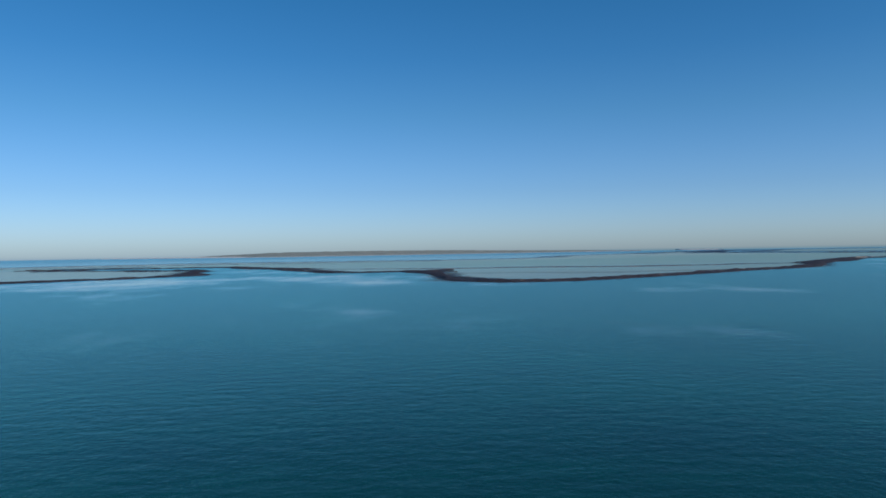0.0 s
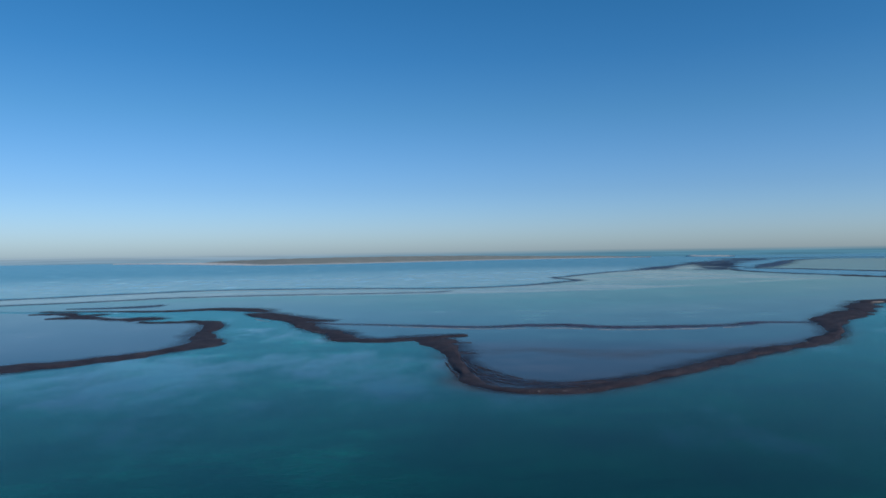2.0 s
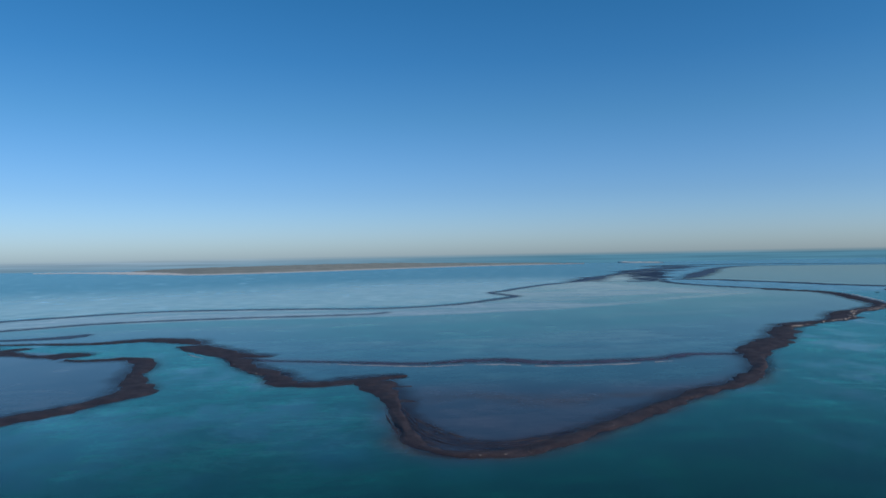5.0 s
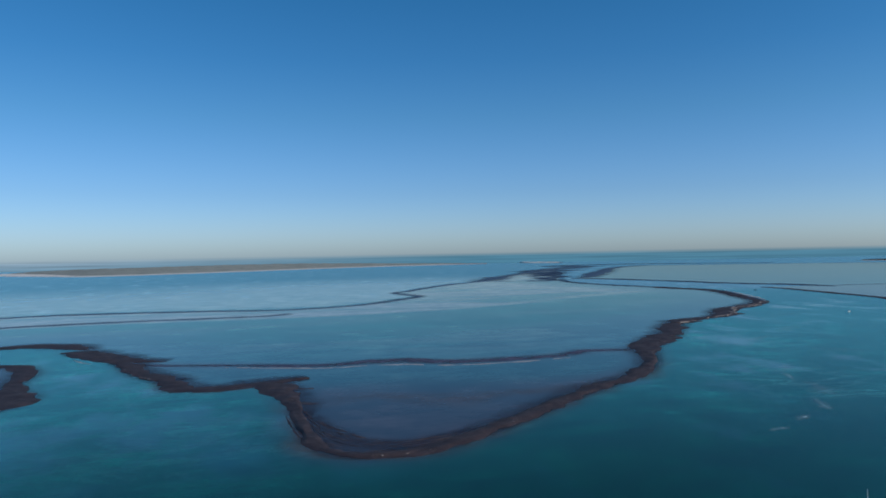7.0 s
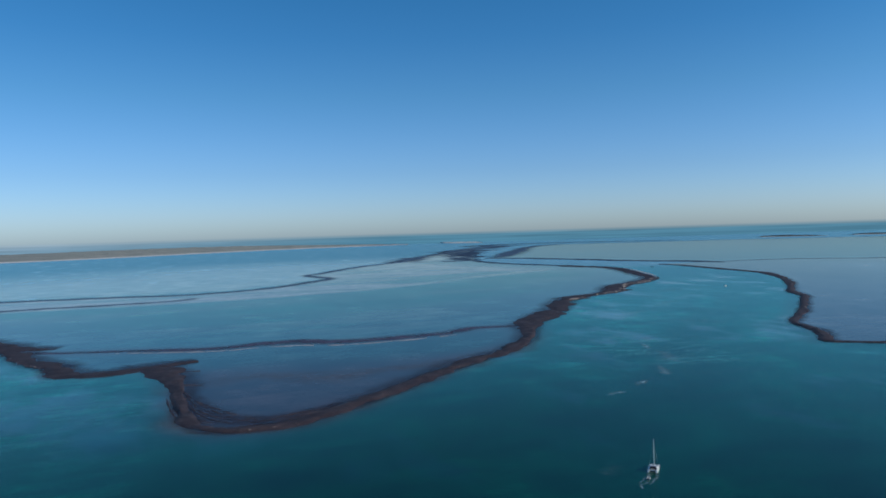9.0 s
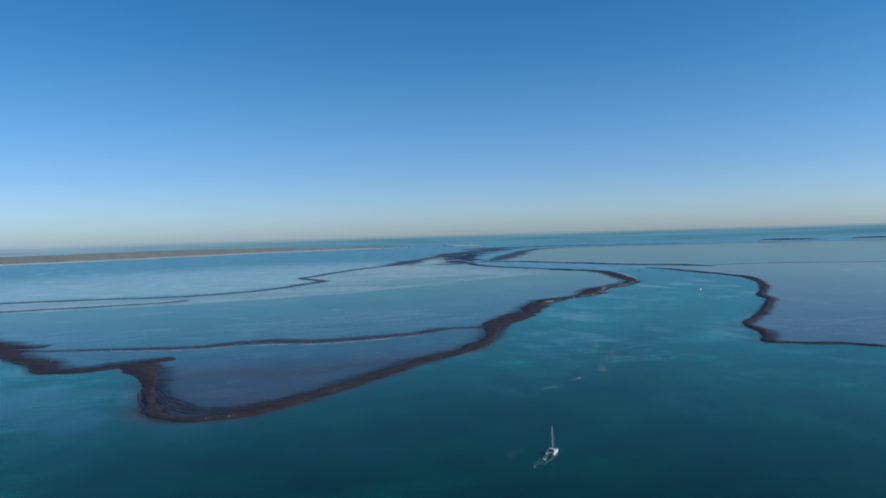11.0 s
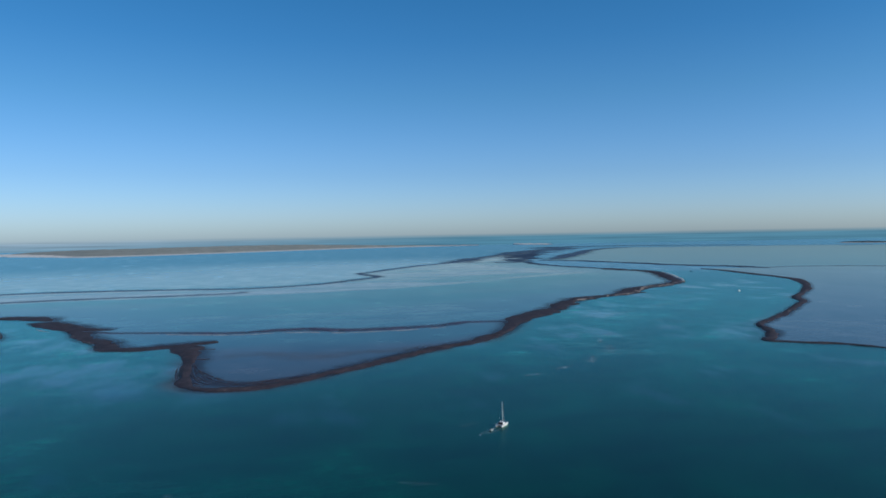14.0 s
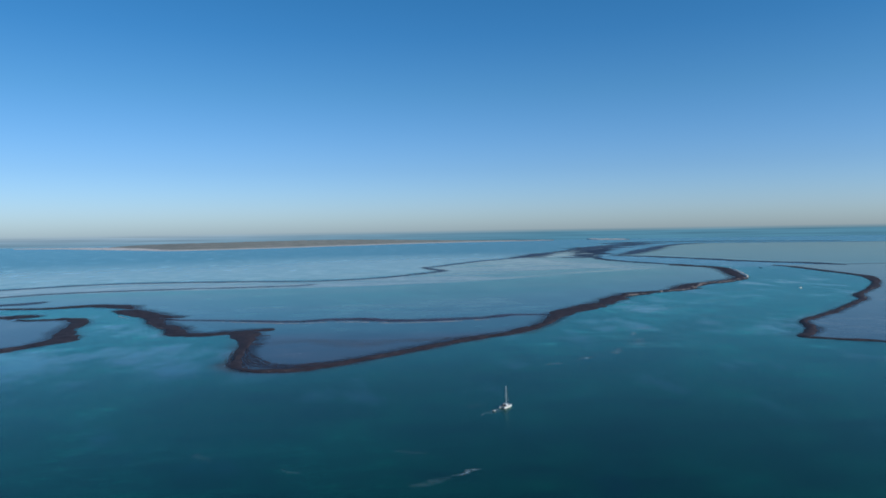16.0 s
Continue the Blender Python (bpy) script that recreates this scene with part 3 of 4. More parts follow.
# ---- the sea: one sheet to the horizon, finer where the reefs lie ----
def build_sea():
    ang = np.radians(np.concatenate([np.arange(-36, 62, 0.22), np.arange(62, 324, 6.0)]))
    rad = np.concatenate([[8, 40, 80], 110 * 1.022 ** np.arange(0, 205), [11000, 14000, 22000]])
    A, Rr = np.meshgrid(ang, rad)
    P = np.stack([60 + Rr * np.sin(A), -130 + Rr * np.cos(A)], -1).reshape(-1, 2)
    na, nr = len(ang), len(rad)
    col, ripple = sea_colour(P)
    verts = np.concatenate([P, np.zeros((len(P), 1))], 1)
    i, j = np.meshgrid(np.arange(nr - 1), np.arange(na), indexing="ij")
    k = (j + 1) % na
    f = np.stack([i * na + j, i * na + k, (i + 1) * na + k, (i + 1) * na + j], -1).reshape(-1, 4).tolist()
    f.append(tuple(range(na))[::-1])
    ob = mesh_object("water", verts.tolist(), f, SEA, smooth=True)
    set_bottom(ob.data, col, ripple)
    g = np.zeros(len(P))
    for x, y, rx, ry, k in ((-70, 420, 110, 90, 0.25), (-150, 300, 110, 90, 0.6), (-20, 300, 90, 90, 0.5), (330, 440, 150, 160, 0.15), (-30, 105, 45, 40, 0.15), (-15, 265, 60, 40, 0.45), (560, 700, 200, 260, 0.1)):
        g = np.maximum(g, k * ss(1.3, 0.3, np.hypot((P[:, 0] - x) / rx, (P[:, 1] - y) / ry))[:, 0])
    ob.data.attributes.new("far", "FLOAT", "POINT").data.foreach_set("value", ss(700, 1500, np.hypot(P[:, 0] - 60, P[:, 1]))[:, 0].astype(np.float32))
    ob.data.attributes.new("glassy", "FLOAT", "POINT").data.foreach_set("value", g.astype(np.float32))
    w = np.zeros(len(P))
    for x, y, rx, ry, k in ((265, 330, 60, 80, 0.5), (360, 450, 90, 90, 0.45), (480, 600, 110, 110, 0.4), (-40, 300, 80, 70, 0.2), (-60, 420, 60, 60, 0.4), (10, 110, 60, 40, 0.05)):
        w = np.maximum(w, k * ss(1.3, 0.2, np.hypot((P[:, 0] - x) / rx, (P[:, 1] - y) / ry))[:, 0])
    ob.data.attributes.new("wisps", "FLOAT", "POINT").data.foreach_set("value", w.astype(np.float32))
    tagged(ob, "calm teal tidal water, turquoise over shallow bottom", "water", kind="structure")


build_sea()


def build_flat(poly, colour, parent, level, step):
    """A reef flat: a level sheet inside its rim, with an even scatter of inner points to carry the bottom's colours."""
    from mathutils import geometry
    lo, hi = poly.min(0), poly.max(0)
    gx, gy = np.meshgrid(np.arange(lo[0], hi[0], step), np.arange(lo[1], hi[1], step))
    Q = np.stack([gx.ravel(), gy.ravel()], 1) + np.random.default_rng(4).uniform(-0.3, 0.3, (gx.size, 2)) * step
    fx, fy = np.meshgrid(np.arange(lo[0], min(hi[0], 720), 7.0), np.arange(lo[1], min(hi[1], 960), 7.0))
    F = np.stack([fx.ravel(), fy.ravel()], 1) + np.random.default_rng(5).uniform(-2, 2, (fx.size, 2))
    F = F[(np.minimum(seg_dist(F, L_MAIN), seg_dist(F, L_BAR)) < 36) | (np.minimum(seg_dist(F, L_WEST), seg_dist(F, np.array(PALE_EDGE, float))) < 26)]
    Q = np.concatenate([Q, F])
    Q = Q[inside(Q, poly)]
    Q = Q[seg_dist(Q, np.concatenate([poly, poly[:1]])) > 2.5]
    pts = [Vector(p) for p in poly] + [Vector(p) for p in Q]
    n = len(poly)
    vs, _, fs, *_ = geometry.delaunay_2d_cdt(pts, [(a, (a + 1) % n) for a in range(n)], [], 1, 0.01)
    V = np.array([(v.x, v.y) for v in vs])
    ob = mesh_object("reef_flat", [(v[0], v[1], level) for v in V], [tuple(f) for f in fs], SHALLOW, parent)
    set_bottom(ob.data, colour(V))
    ob["label"] = "flat under a film of still pale water"
    for p in ob.data.polygons:
        if p.normal.z < 0:
            p.flip()
    return ob


def strands(parent):
    """Thin curved ridges between the rim of the lobe and the pond."""
    outer = np.array(((7, 326), (9, 300), (13, 277), (22, 260), (40, 253), (66, 263), (100, 291)), float)
    inner = np.array(((9, 330), (15, 306), (22, 288), (31, 272), (45, 264), (66, 270), (104, 298)), float)
    rng = random.Random(12)
    for k in range(8):
        t = k / 7
        row = outer * (1 - t) + inner * t
        row = row[rng.choice((0, 0, 1)):len(row) - rng.choice((0, 0, 1))]
        pts = [(x + rng.gauss(0, 0.5), y + rng.gauss(0, 0.7), rng.uniform(0.4, 0.9) + 0.5 * (k == 7)) for x, y in row]
        ribbon("ridge", pts, 2.5, 0.34, REEF, parent, 30 + k, 0.9, 5)
    for reach in (-4.5, -2.5):                    # faint outer strands on the seaward foot
        ribbon("ridge", [(x + reach, y - 0.3 * reach, 0.7) for x, y in ((6, 318), (8, 298), (11, 280), (15, 268))], 2.5, 0.3, REEF, parent, 44, 0.9, 5)


def boulder_mesh(seed):
    """A lump of bleached coral, a metre across, worn flat below."""
    rng = random.Random(seed)
    bm = bmesh.new()
    bmesh.ops.create_icosphere(bm, subdivisions=1, radius=0.5)
    for v in bm.verts:
        v.co *= 1 + 0.28 * rng.uniform(-1, 1)
        v.co.z = max(v.co.z, -0.2)
    me = bpy.data.meshes.new("boulder")
    bm.to_mesh(me)
    bm.free()
    me.materials.append(RUBBLE)
    return me


BOULDERS = [boulder_mesh(k) for k in range(6)]


def rubble(pts, parent, count, seed, size=(0.5, 1.3), side=0.5):
    """Bleached boulders thrown up along a rim, in drifts that lie along it."""
    rng = random.Random(seed)
    c = spline(pts, 2)
    tan = np.gradient(c[:, :2], axis=0)
    tan /= np.linalg.norm(tan, axis=1)[:, None]
    left = 0
    for _ in range(count):
        if left == 0:                              # a new drift
            heart, left, reach = rng.randrange(len(c)), rng.randint(2, 9), rng.uniform(2, 9)
            offset = side + rng.gauss(0, 0.22)
        left -= 1
        i = min(len(c) - 1, max(0, int(heart + rng.gauss(0, reach) / 2)))
        x, y, w = c[i]
        o = -w * (offset + rng.gauss(0, 0.08))
        r = rng.uniform(*size)
        ob = new("boulder", rng.choice(BOULDERS))
        ob.parent = parent
        ob.matrix_world = pose(x - tan[i, 1] * o, y + tan[i, 0] * o, 0.5, 0, 0,
                               math.degrees(math.atan2(tan[i, 1], tan[i, 0])) + rng.gauss(0, 25)) @ Matrix.Diagonal(
                                   (r * rng.uniform(2, 5), r * rng.uniform(1.0, 1.8), r * rng.uniform(0.7, 1.1), 1))


# ---- reefs ----
main = reef("long dark brown coral reef rim around a flooded pale flat")
build_flat(POLY_MAIN, flat_colour, main, 0.06, 22)
ribbon("rim", WEST_ARM, 4, 0.9, REEF, main, 1)
ribbon("rim", WEST_ARM_B, 3.5, 0.95, REEF, main, 21)
ribbon("rim", WEST_ARM_C, 3.5, 0.85, REEF, main, 22)
ribbon("rim", WEST_ARM_D, 3, 0.9, REEF, main, 23)
ribbon("rim", LOBE, 3, 1.0, REEF, main, 2, 0.7, 11)
ribbon("rim", CHANNEL_EDGE[:19], 4, 1.1, REEF, main, 3, 0.9)
# Far tail of the same rim, in the haze-blued colour.
ribbon("rim", CHANNEL_EDGE[18:], 6, 0.9, HAZED_DARKWEED, main, 26, 0.9)
ribbon("spur", ((-2, 386, 4), (8, 384, 3.5), (16, 383, 1.2)), 3, 0.6, REEF, main, 25)
ribbon("spur", ((2, 346, 5), (10, 345, 6.5), (17, 343, 2.5)), 3, 0.6, REEF, main, 5)
ribbon("bar", BAR, 4, 0.36, BARROCK, main, 6, 0.7, label="low dark weedy bar across the flat")
ribbon("sand_lip", tuple((x + 1, y - w - 5, 3.2) for x, y, w in BAR[2:-3]), 4, 0.3, WETSAND, main, 7, 0.9, label="strip of wet grey sand")
ribbon("sand_lip", ((-142, 546, 0.7), (-133, 531, 1.3), (-124, 520, 0.7)), 3, 0.4, WETSAND, main, 27, 0.6, label="strip of wet grey sand")
ribbon("outer_rim", OUTER, 10, 0.6, HAZED_WEED, main, 8, 0.35)
ribbon("outer_rim", OUTER_INNER, 8, 0.5, HAZED_WEED, main, 9, 0.35)
strands(main)
shelf(OUTER[:14], 12, main, 74, 10.0, 0.4, 10.0)
shelf(OUTER_INNER, 12, main, 75, 10.0, 0.4, 10.0)
silt(LOBE[3:24], 4, main, 90, 9.0, 0.6)
silt(WEST_ARM_D, 4, main, 91, 6.0, 0.4)
silt(((18, 376, 0), (50, 364, 0), (90, 352, 0), (130, 354, 0), (165, 372, 0)), 6, main, 92, 30.0, 0.3, True)
for k, run in enumerate((WEST_ARM, WEST_ARM_B, WEST_ARM_C, WEST_ARM_D, LOBE[:6], LOBE[14:], CHANNEL_EDGE[:18])):
    shelf(run, 4, main, 60 + k, 11.0 if k in (0, 1, 2, 3, 6) else 8.0, 0.75 if k in (0, 1, 2, 3, 6) else 0.6)
shelf(LOBE[5:15], 4, main, 76, 2.5)
shelf(((8, 332, 2), (12, 304, 5), (18, 280, 7), (30, 264, 7), (50, 258, 7), (80, 276, 4)), 4, main, 70, 4.0, 0.62)
shelf(BAR, 5, main, 71, 4.0, 0.5)
rubble(LOBE[10:], main, 140, 1, (0.12, 0.32))
rubble(WEST_ARM_C, main, 8, 5, (0.4, 0.9))
rubble(CHANNEL_EDGE[:12], main, 140, 2, (0.8, 2.0))
ribbon("sand_lip", ((622, 832, 1.2), (644, 876, 2.4), (668, 934, 2.8), (694, 1000, 2.2), (714, 1060, 1)), 5, 1.5, SAND, main, 10, label="pale sand crest")

west = reef("dark brown coral reef rim round a pale shallow pool")
build_flat(POLY_WEST, west_colour, west, 0.06, 24)
ribbon("rim", WEST, 4, 0.9, REEF, west, 11)
shelf(WEST, 4, west, 73)

INLET = (((-262, 556, 3), (-245, 554, 13), (-233, 556, 22), (-222, 555, 18), (-213, 551, 6)),
         ((-312, 566, 4), (-300, 573, 16), (-290, 575, 18), (-276, 569, 9), (-258, 559, 4)),
         ((-350, 610, 4), (-337, 617, 12), (-325, 619, 12), (-310, 602, 7), (-297, 585, 4)),
         ((-298, 590, 4), (-292, 601, 10), (-286, 604, 13), (-279, 604, 6)),
         ((-352, 677, 5), (-322, 677, 9), (-299, 684, 14), (-287, 693, 15), (-275, 716, 4)))
for k, run in enumerate(INLET):
    patch = reef("small dark brown reef patch in the shallow inlet")
    ribbon("rim", run, 3.5, 0.6, REEF if k < 4 else HAZED_WEED, patch, 50 + k, 0.6)
    shelf(run, 4, patch, 80 + k, 5.0, 0.7, 5.0)

east = reef("dark brown coral reef rim with a grey-blue flooded flat")
build_flat(POLY_EAST, east_colour, east, 0.06, 30)
ribbon("rim", EAST, 4, 1.0, REEF, east, 13, 0.6)
shelf(EAST[:19], 5, east, 72, 5.0, 0.65)
rubble(EAST[5:18], east, 30, 4, (0.5, 1.1), -0.4)

north = reef("far low dark reef edge above a broad blue-grey flat")
build_flat(POLY_NORTH, north_colour, north, 0.05, 60)
ribbon("rim", NORTH, 9, 0.9, HAZED_DARKWEED, north, 14)
ribbon("rim", NORTH_THIN, 12, 0.5, HAZED_DARKWEED, north, 15)
ribbon("rim", HEAD_A, 14, 0.8, HAZED_WEED, north, 16, 0.8)
ribbon("rim", FAR_EDGE, 20, 0.6, HAZED_WEED, north, 17)

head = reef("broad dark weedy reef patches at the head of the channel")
ribbon("rim", HEAD_B, 16, 0.8, HAZED_DARKWEED, head, 18)
ribbon("rim", HEAD_D, 12, 0.8, HAZED_WEED, head, 24, 0.6)
for k, (run, spread, dense) in enumerate(((OUTER[16:], 34, 0.45), (HEAD_D, 40, 0.4), (HEAD_A, 26, 0.4), (HEAD_B, 26, 0.35))):
    shelf(run, 18, head, 100 + k, spread, dense, spread)


def weed_beds(a, b, count, aside, half, deep, dark, seed):
    """Streaks of weed lying across the head of the channel, scattered along the line from a to b."""
    rng = random.Random(seed)
    for k in range(count):
        v = (k + rng.random()) / count
        off = rng.uniform(-aside, aside) * (1 + 0.5 * v)
        cx, cy = a[0] + (b[0] - a[0]) * v + 0.77 * off, a[1] + (b[1] - a[1]) * v - 0.5 * off
        h, w = rng.uniform(*half) * (1 + 0.5 * v), rng.uniform(*deep) * (1 + 0.6 * v)
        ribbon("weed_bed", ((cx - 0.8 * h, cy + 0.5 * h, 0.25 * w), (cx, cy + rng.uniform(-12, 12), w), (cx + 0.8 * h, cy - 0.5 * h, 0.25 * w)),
               8, 0.4, HAZED_DARKWEED if rng.random() < dark else HAZED_WEED, head, seed + k, 0.7, 5)


weed_beds((628, 1640), (890, 2380), 30, 36, (26, 56), (34, 60), 0.85, 120)
weed_beds((870, 2380), (1060, 2640), 7, 30, (70, 120), (34, 50), 0.7, 150)
weed_beds((800, 1800), (1060, 2300), 9, 16, (14, 34), (20, 36), 0.8, 160)
weed_beds((500, 1670), (640, 2000), 8, 30, (24, 50), (18, 30), 0.2, 170)
weed_beds((1150, 2750), (1420, 3300), 8, 60, (50, 110), (36, 60), 0.5, 180)


# ---- the island and islets ----
def island(front, depth, height, label, beach=26, seed=0, bumps=0.5, cover=None):
    """Low land: a shelving sand beach along the front line, dry scrub on a gently rising back."""
    root = tagged(new("island"), label, "island")
    c = spline([(x, y, 1) for x, y in front], 25)[:, :2]
    m, rows = len(c), 14
    verts, faces = [], []
    for i, (x, y) in enumerate(c):
        f = math.sin(math.pi * i / (m - 1)) ** 0.6
        for k in range(rows):
            v = k / (rows - 1)
            yy = y + beach * 0.6 + v * depth * f
            z = 0.8 + height * f * (1 - (1 - v) ** 2) + bumps * height * f * v ** 0.3 * (nz(x / 60, yy / 90, seed) + 0.7 * nz(x / 18, yy / 40, seed))
            verts.append((x, yy, max(0.5, z) if 0 < k < rows - 1 else 0.3))
        if i:
            for k in range(rows - 1):
                a = (i - 1) * rows + k
                faces.append((a, a + rows, a + rows + 1, a + 1))
    mesh_object("scrub", verts, faces, cover or HAZED_SCRUB, root, "grey-green dry scrub", smooth=False)
    verts, faces = [], []
    for i, (x, y) in enumerate(c):
        wob = 12 * nz(x / 120, y / 120, seed + 2)
        for k, (dy, z) in enumerate(((-beach + wob, -0.15), (0, 0.6), (beach, 1.4), (depth * 0.9 + beach, 0.2))):
            verts.append((x, y + dy, z))
        if i:
            for k in range(3):
                a = (i - 1) * 4 + k
                faces.append((a, a + 4, a + 5, a + 1))
    mesh_object("beach", verts, faces, SAND, root, "pale pinkish sand beach")
    return root


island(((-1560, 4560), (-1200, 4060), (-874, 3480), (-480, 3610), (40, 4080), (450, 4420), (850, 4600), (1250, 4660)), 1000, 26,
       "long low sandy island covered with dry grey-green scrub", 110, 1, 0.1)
island(((2790, 3010), (2860, 2930), (2930, 2830), (2960, 2740)), 60, 7, "dark low scrub-covered islet", 6, 2, cover=THICKET)
island(((3150, 2760), (3230, 2680), (3320, 2600)), 60, 6, "dark low scrub-covered islet", 6, 3, cover=THICKET)

spit = tagged(new("sand_spit"), "long pale pinkish sand spit running out from the island", "sand spit")
ribbon("sand_bank", ((-2150, 4700, 20), (-1850, 4620, 90), (-1560, 4440, 130), (-1260, 4020, 120), (-1020, 3660, 60), (-900, 3500, 15)), 25, 5.0, SAND, spit, 40, 0.3)

spit = tagged(new("sand_spit"), "thin pale pinkish sand tongue at the island's end", "sand spit")
ribbon("sand_bank", ((1000, 4690, 10), (1120, 4680, 35), (1330, 4600, 10)), 25, 5.0, WETSAND, spit, 41, 0.3)
ribbon("sand_bank", ((1590, 4700, 12), (1670, 4560, 45), (1760, 4340, 12)), 25, 8.0, SAND, spit, 42, 0.3)

# ---- boats ----
def tube(bm, a, b, r0, r1=None, n=8):
    """A tapered round bar from a to b."""
    a, b = Vector(a), Vector(b)
    r1 = r0 if r1 is None else r1
    q = (b - a).to_track_quat("Z", "Y")
    rings = []
    for p, r in ((a, r0), (b, r1)):
        rings.append([bm.verts.new(p + q @ Vector((r * math.cos(2 * math.pi * k / n), r * math.sin(2 * math.pi * k / n), 0))) for k in range(n)])
    for k in range(n):
        bm.faces.new((rings[0][k], rings[0][(k + 1) % n], rings[1][(k + 1) % n], rings[1][k]))
    bm.faces.new(rings[0][::-1])
    bm.faces.new(rings[1])


def loft(bm, rings):
    """A closed skin through rings of equal vertex count."""
    vs = [[bm.verts.new(p) for p in r] for r in rings]
    n = len(rings[0])
    for a, b in zip(vs[:-1], vs[1:]):
        for k in range(n):
            bm.faces.new((a[k], a[(k + 1) % n], b[(k + 1) % n], b[k]))
    bm.faces.new(vs[0][::-1])
    bm.faces.new(vs[-1])


def box(bm, x0, x1, y0, y1, z0, z1, bevel=0.03):
    r = bmesh.ops.create_cube(bm, size=1)
    for v in r["verts"]:
        v.co = Vector(((x0 + x1) / 2 + v.co.x * (x1 - x0), (y0 + y1) / 2 + v.co.y * (y1 - y0), (z0 + z1) / 2 + v.co.z * (z1 - z0)))
    if bevel:
        bmesh.ops.bevel(bm, geom=list({e for v in r["verts"] for e in v.link_edges}), offset=bevel, segments=2, affect="EDGES", profile=0.5)


def hull_rings(x0, length, beam, free, draft, rise=0.25, transom=0.75, n=14):
    rings = []
    for i in range(n):
        s = i / (n - 1)
        y = -length / 2 + s * length
        b = beam / 2 * (transom + (1 - transom) * math.sin(math.pi * min(1, s / 0.5) / 2)) * (1 - max(0, (s - 0.45) / 0.55) ** 2.2 * 0.96)
        top = free + rise * s ** 2
        d = draft * (1 - 0.75 * max(0, (s - 0.6) / 0.4) ** 2)
        rings.append([(x0 + b * px, y, pz) for px, pz in ((-1, top), (-0.98, 0.25 * top), (-0.8, -0.35 * d), (-0.4, -0.85 * d), (0, -d),
                                                           (0.4, -0.85 * d), (0.8, -0.35 * d), (0.98, 0.25 * top), (1, top), (0, top + 0.04))])
    return rings


def sailing_catamaran(m):
    root = tagged(new("sailing_catamaran"), "white sailing catamaran under bare mast towing a dinghy", "boat")
    root.matrix_world = m @ Matrix.Diagonal((0.72, 0.72, 0.68, 1))
    for side in (-1, 1):
        bm = bmesh.new()
        loft(bm, hull_rings(1.55 * side, 7.8, 0.95, 0.95, 0.4))
        h = part("hull", bm, GEL, root, smooth=False)
        for k in range(3):
            bm = bmesh.new()
            box(bm, 1.55 * side + 0.475 * side - 0.02 * side, 1.55 * side + 0.475 * side + 0.012 * side, -1.6 + k * 1.0, -1.1 + k * 1.0, 0.55, 0.72, 0.01)
            part("hull_window", bm, DARKGLASS, h, "dark hull window")
        bm = bmesh.new()
        for k in range(3):
            box(bm, 1.55 * side - 0.35, 1.55 * side + 0.35, -3.95 - 0.22 * k, -3.7 - 0.22 * k, 0.55 - 0.18 * k, 0.62 - 0.18 * k, 0.015)
        part("stern_steps", bm, GEL, h)
        bm = bmesh.new()
        tube(bm, (1.55 * side, -3.7, 0.95), (1.55 * side, -3.7, 1.6), 0.02)
        tube(bm, (1.95 * side, -3.5, 1.55), (1.95 * side, 3.1, 1.7), 0.015)
        for k in range(6):
            tube(bm, (1.95 * side, -3.5 + k * 1.3, 0.95), (1.95 * side, -3.5 + k * 1.3, 1.6), 0.015)
        part("guard_rail", bm, ALU, root)
    bm = bmesh.new()
    box(bm, -1.4, 1.4, -3.2, 1.5, 0.5, 0.95, 0.06)
    part("bridge_deck", bm, GEL, root)
    bm = bmesh.new()
    box(bm, -1.2, 1.2, -3.1, -1.3, 0.95, 1.0, 0.01)
    part("cockpit_sole", bm, TEAK, root, "grey teak cockpit floor")
    for side in (-1, 1):
        bm = bmesh.new()
        box(bm, min(0.95 * side, 1.4 * side), max(0.95 * side, 1.4 * side), -3.1, -1.3, 1.0, 1.35, 0.04)
        part("cockpit_seat", bm, CANVAS, root, "dark blue seat cushions")
    rings = []
    for y, w, z in ((-1.3, 1.45, 1.85), (-0.4, 1.5, 1.92), (0.5, 1.42, 1.85), (1.2, 1.2, 1.55), (1.9, 0.9, 1.0)):
        rings.append([(-w, y, 0.9), (-w * 0.97, y, 0.9 + (z - 0.9) * 0.6), (-w * 0.75, y, z), (0, y, z + 0.07), (w * 0.75, y, z), (w * 0.97, y, 0.9 + (z - 0.9) * 0.6), (w, y, 0.9)])
    bm = bmesh.new()
    loft(bm, rings)
    cabin = part("cabin", bm, GEL, root, smooth=False)
    for side in (-1, 1):
        bm = bmesh.new()
        loft(bm, [[(side * 1.49, -1.1, 1.2), (side * 1.52, -1.1, 1.2), (side * 1.5, -1.1, 1.5), (side * 1.46, -1.1, 1.5)],
                  [(side * 1.3, 1.0, 1.15), (side * 1.36, 1.0, 1.15), (side * 1.34, 1.0, 1.32), (side * 1.28, 1.0, 1.32)]])
        part("side_window", bm, DARKGLASS, cabin, "tinted cabin window")
    bm = bmesh.new()
    box(bm, -1.1, 1.1, -1.34, -1.29, 1.0, 1.7, 0.01)
    part("cabin_door", bm, DARKGLASS, cabin, "dark glass cabin door")
    bm = bmesh.new()
    box(bm, -1.25, 1.25, -2.9, -1.2, 2.02, 2.1, 0.035)
    part("bimini", bm, CANVAS, root, "dark canvas cockpit roof")
    for x in (-1.25, 1.25):
        for y in (-3.0, -1.4):
            bm = bmesh.new()
            tube(bm, (x, y, 0.95), (x, y, 2.04), 0.025)
            part("bimini_post", bm, ALU, root)
    bm = bmesh.new()
    tube(bm, (0, 0.7, 1.8), (0, 0.62, 7.4), 0.11, 0.1, 12)
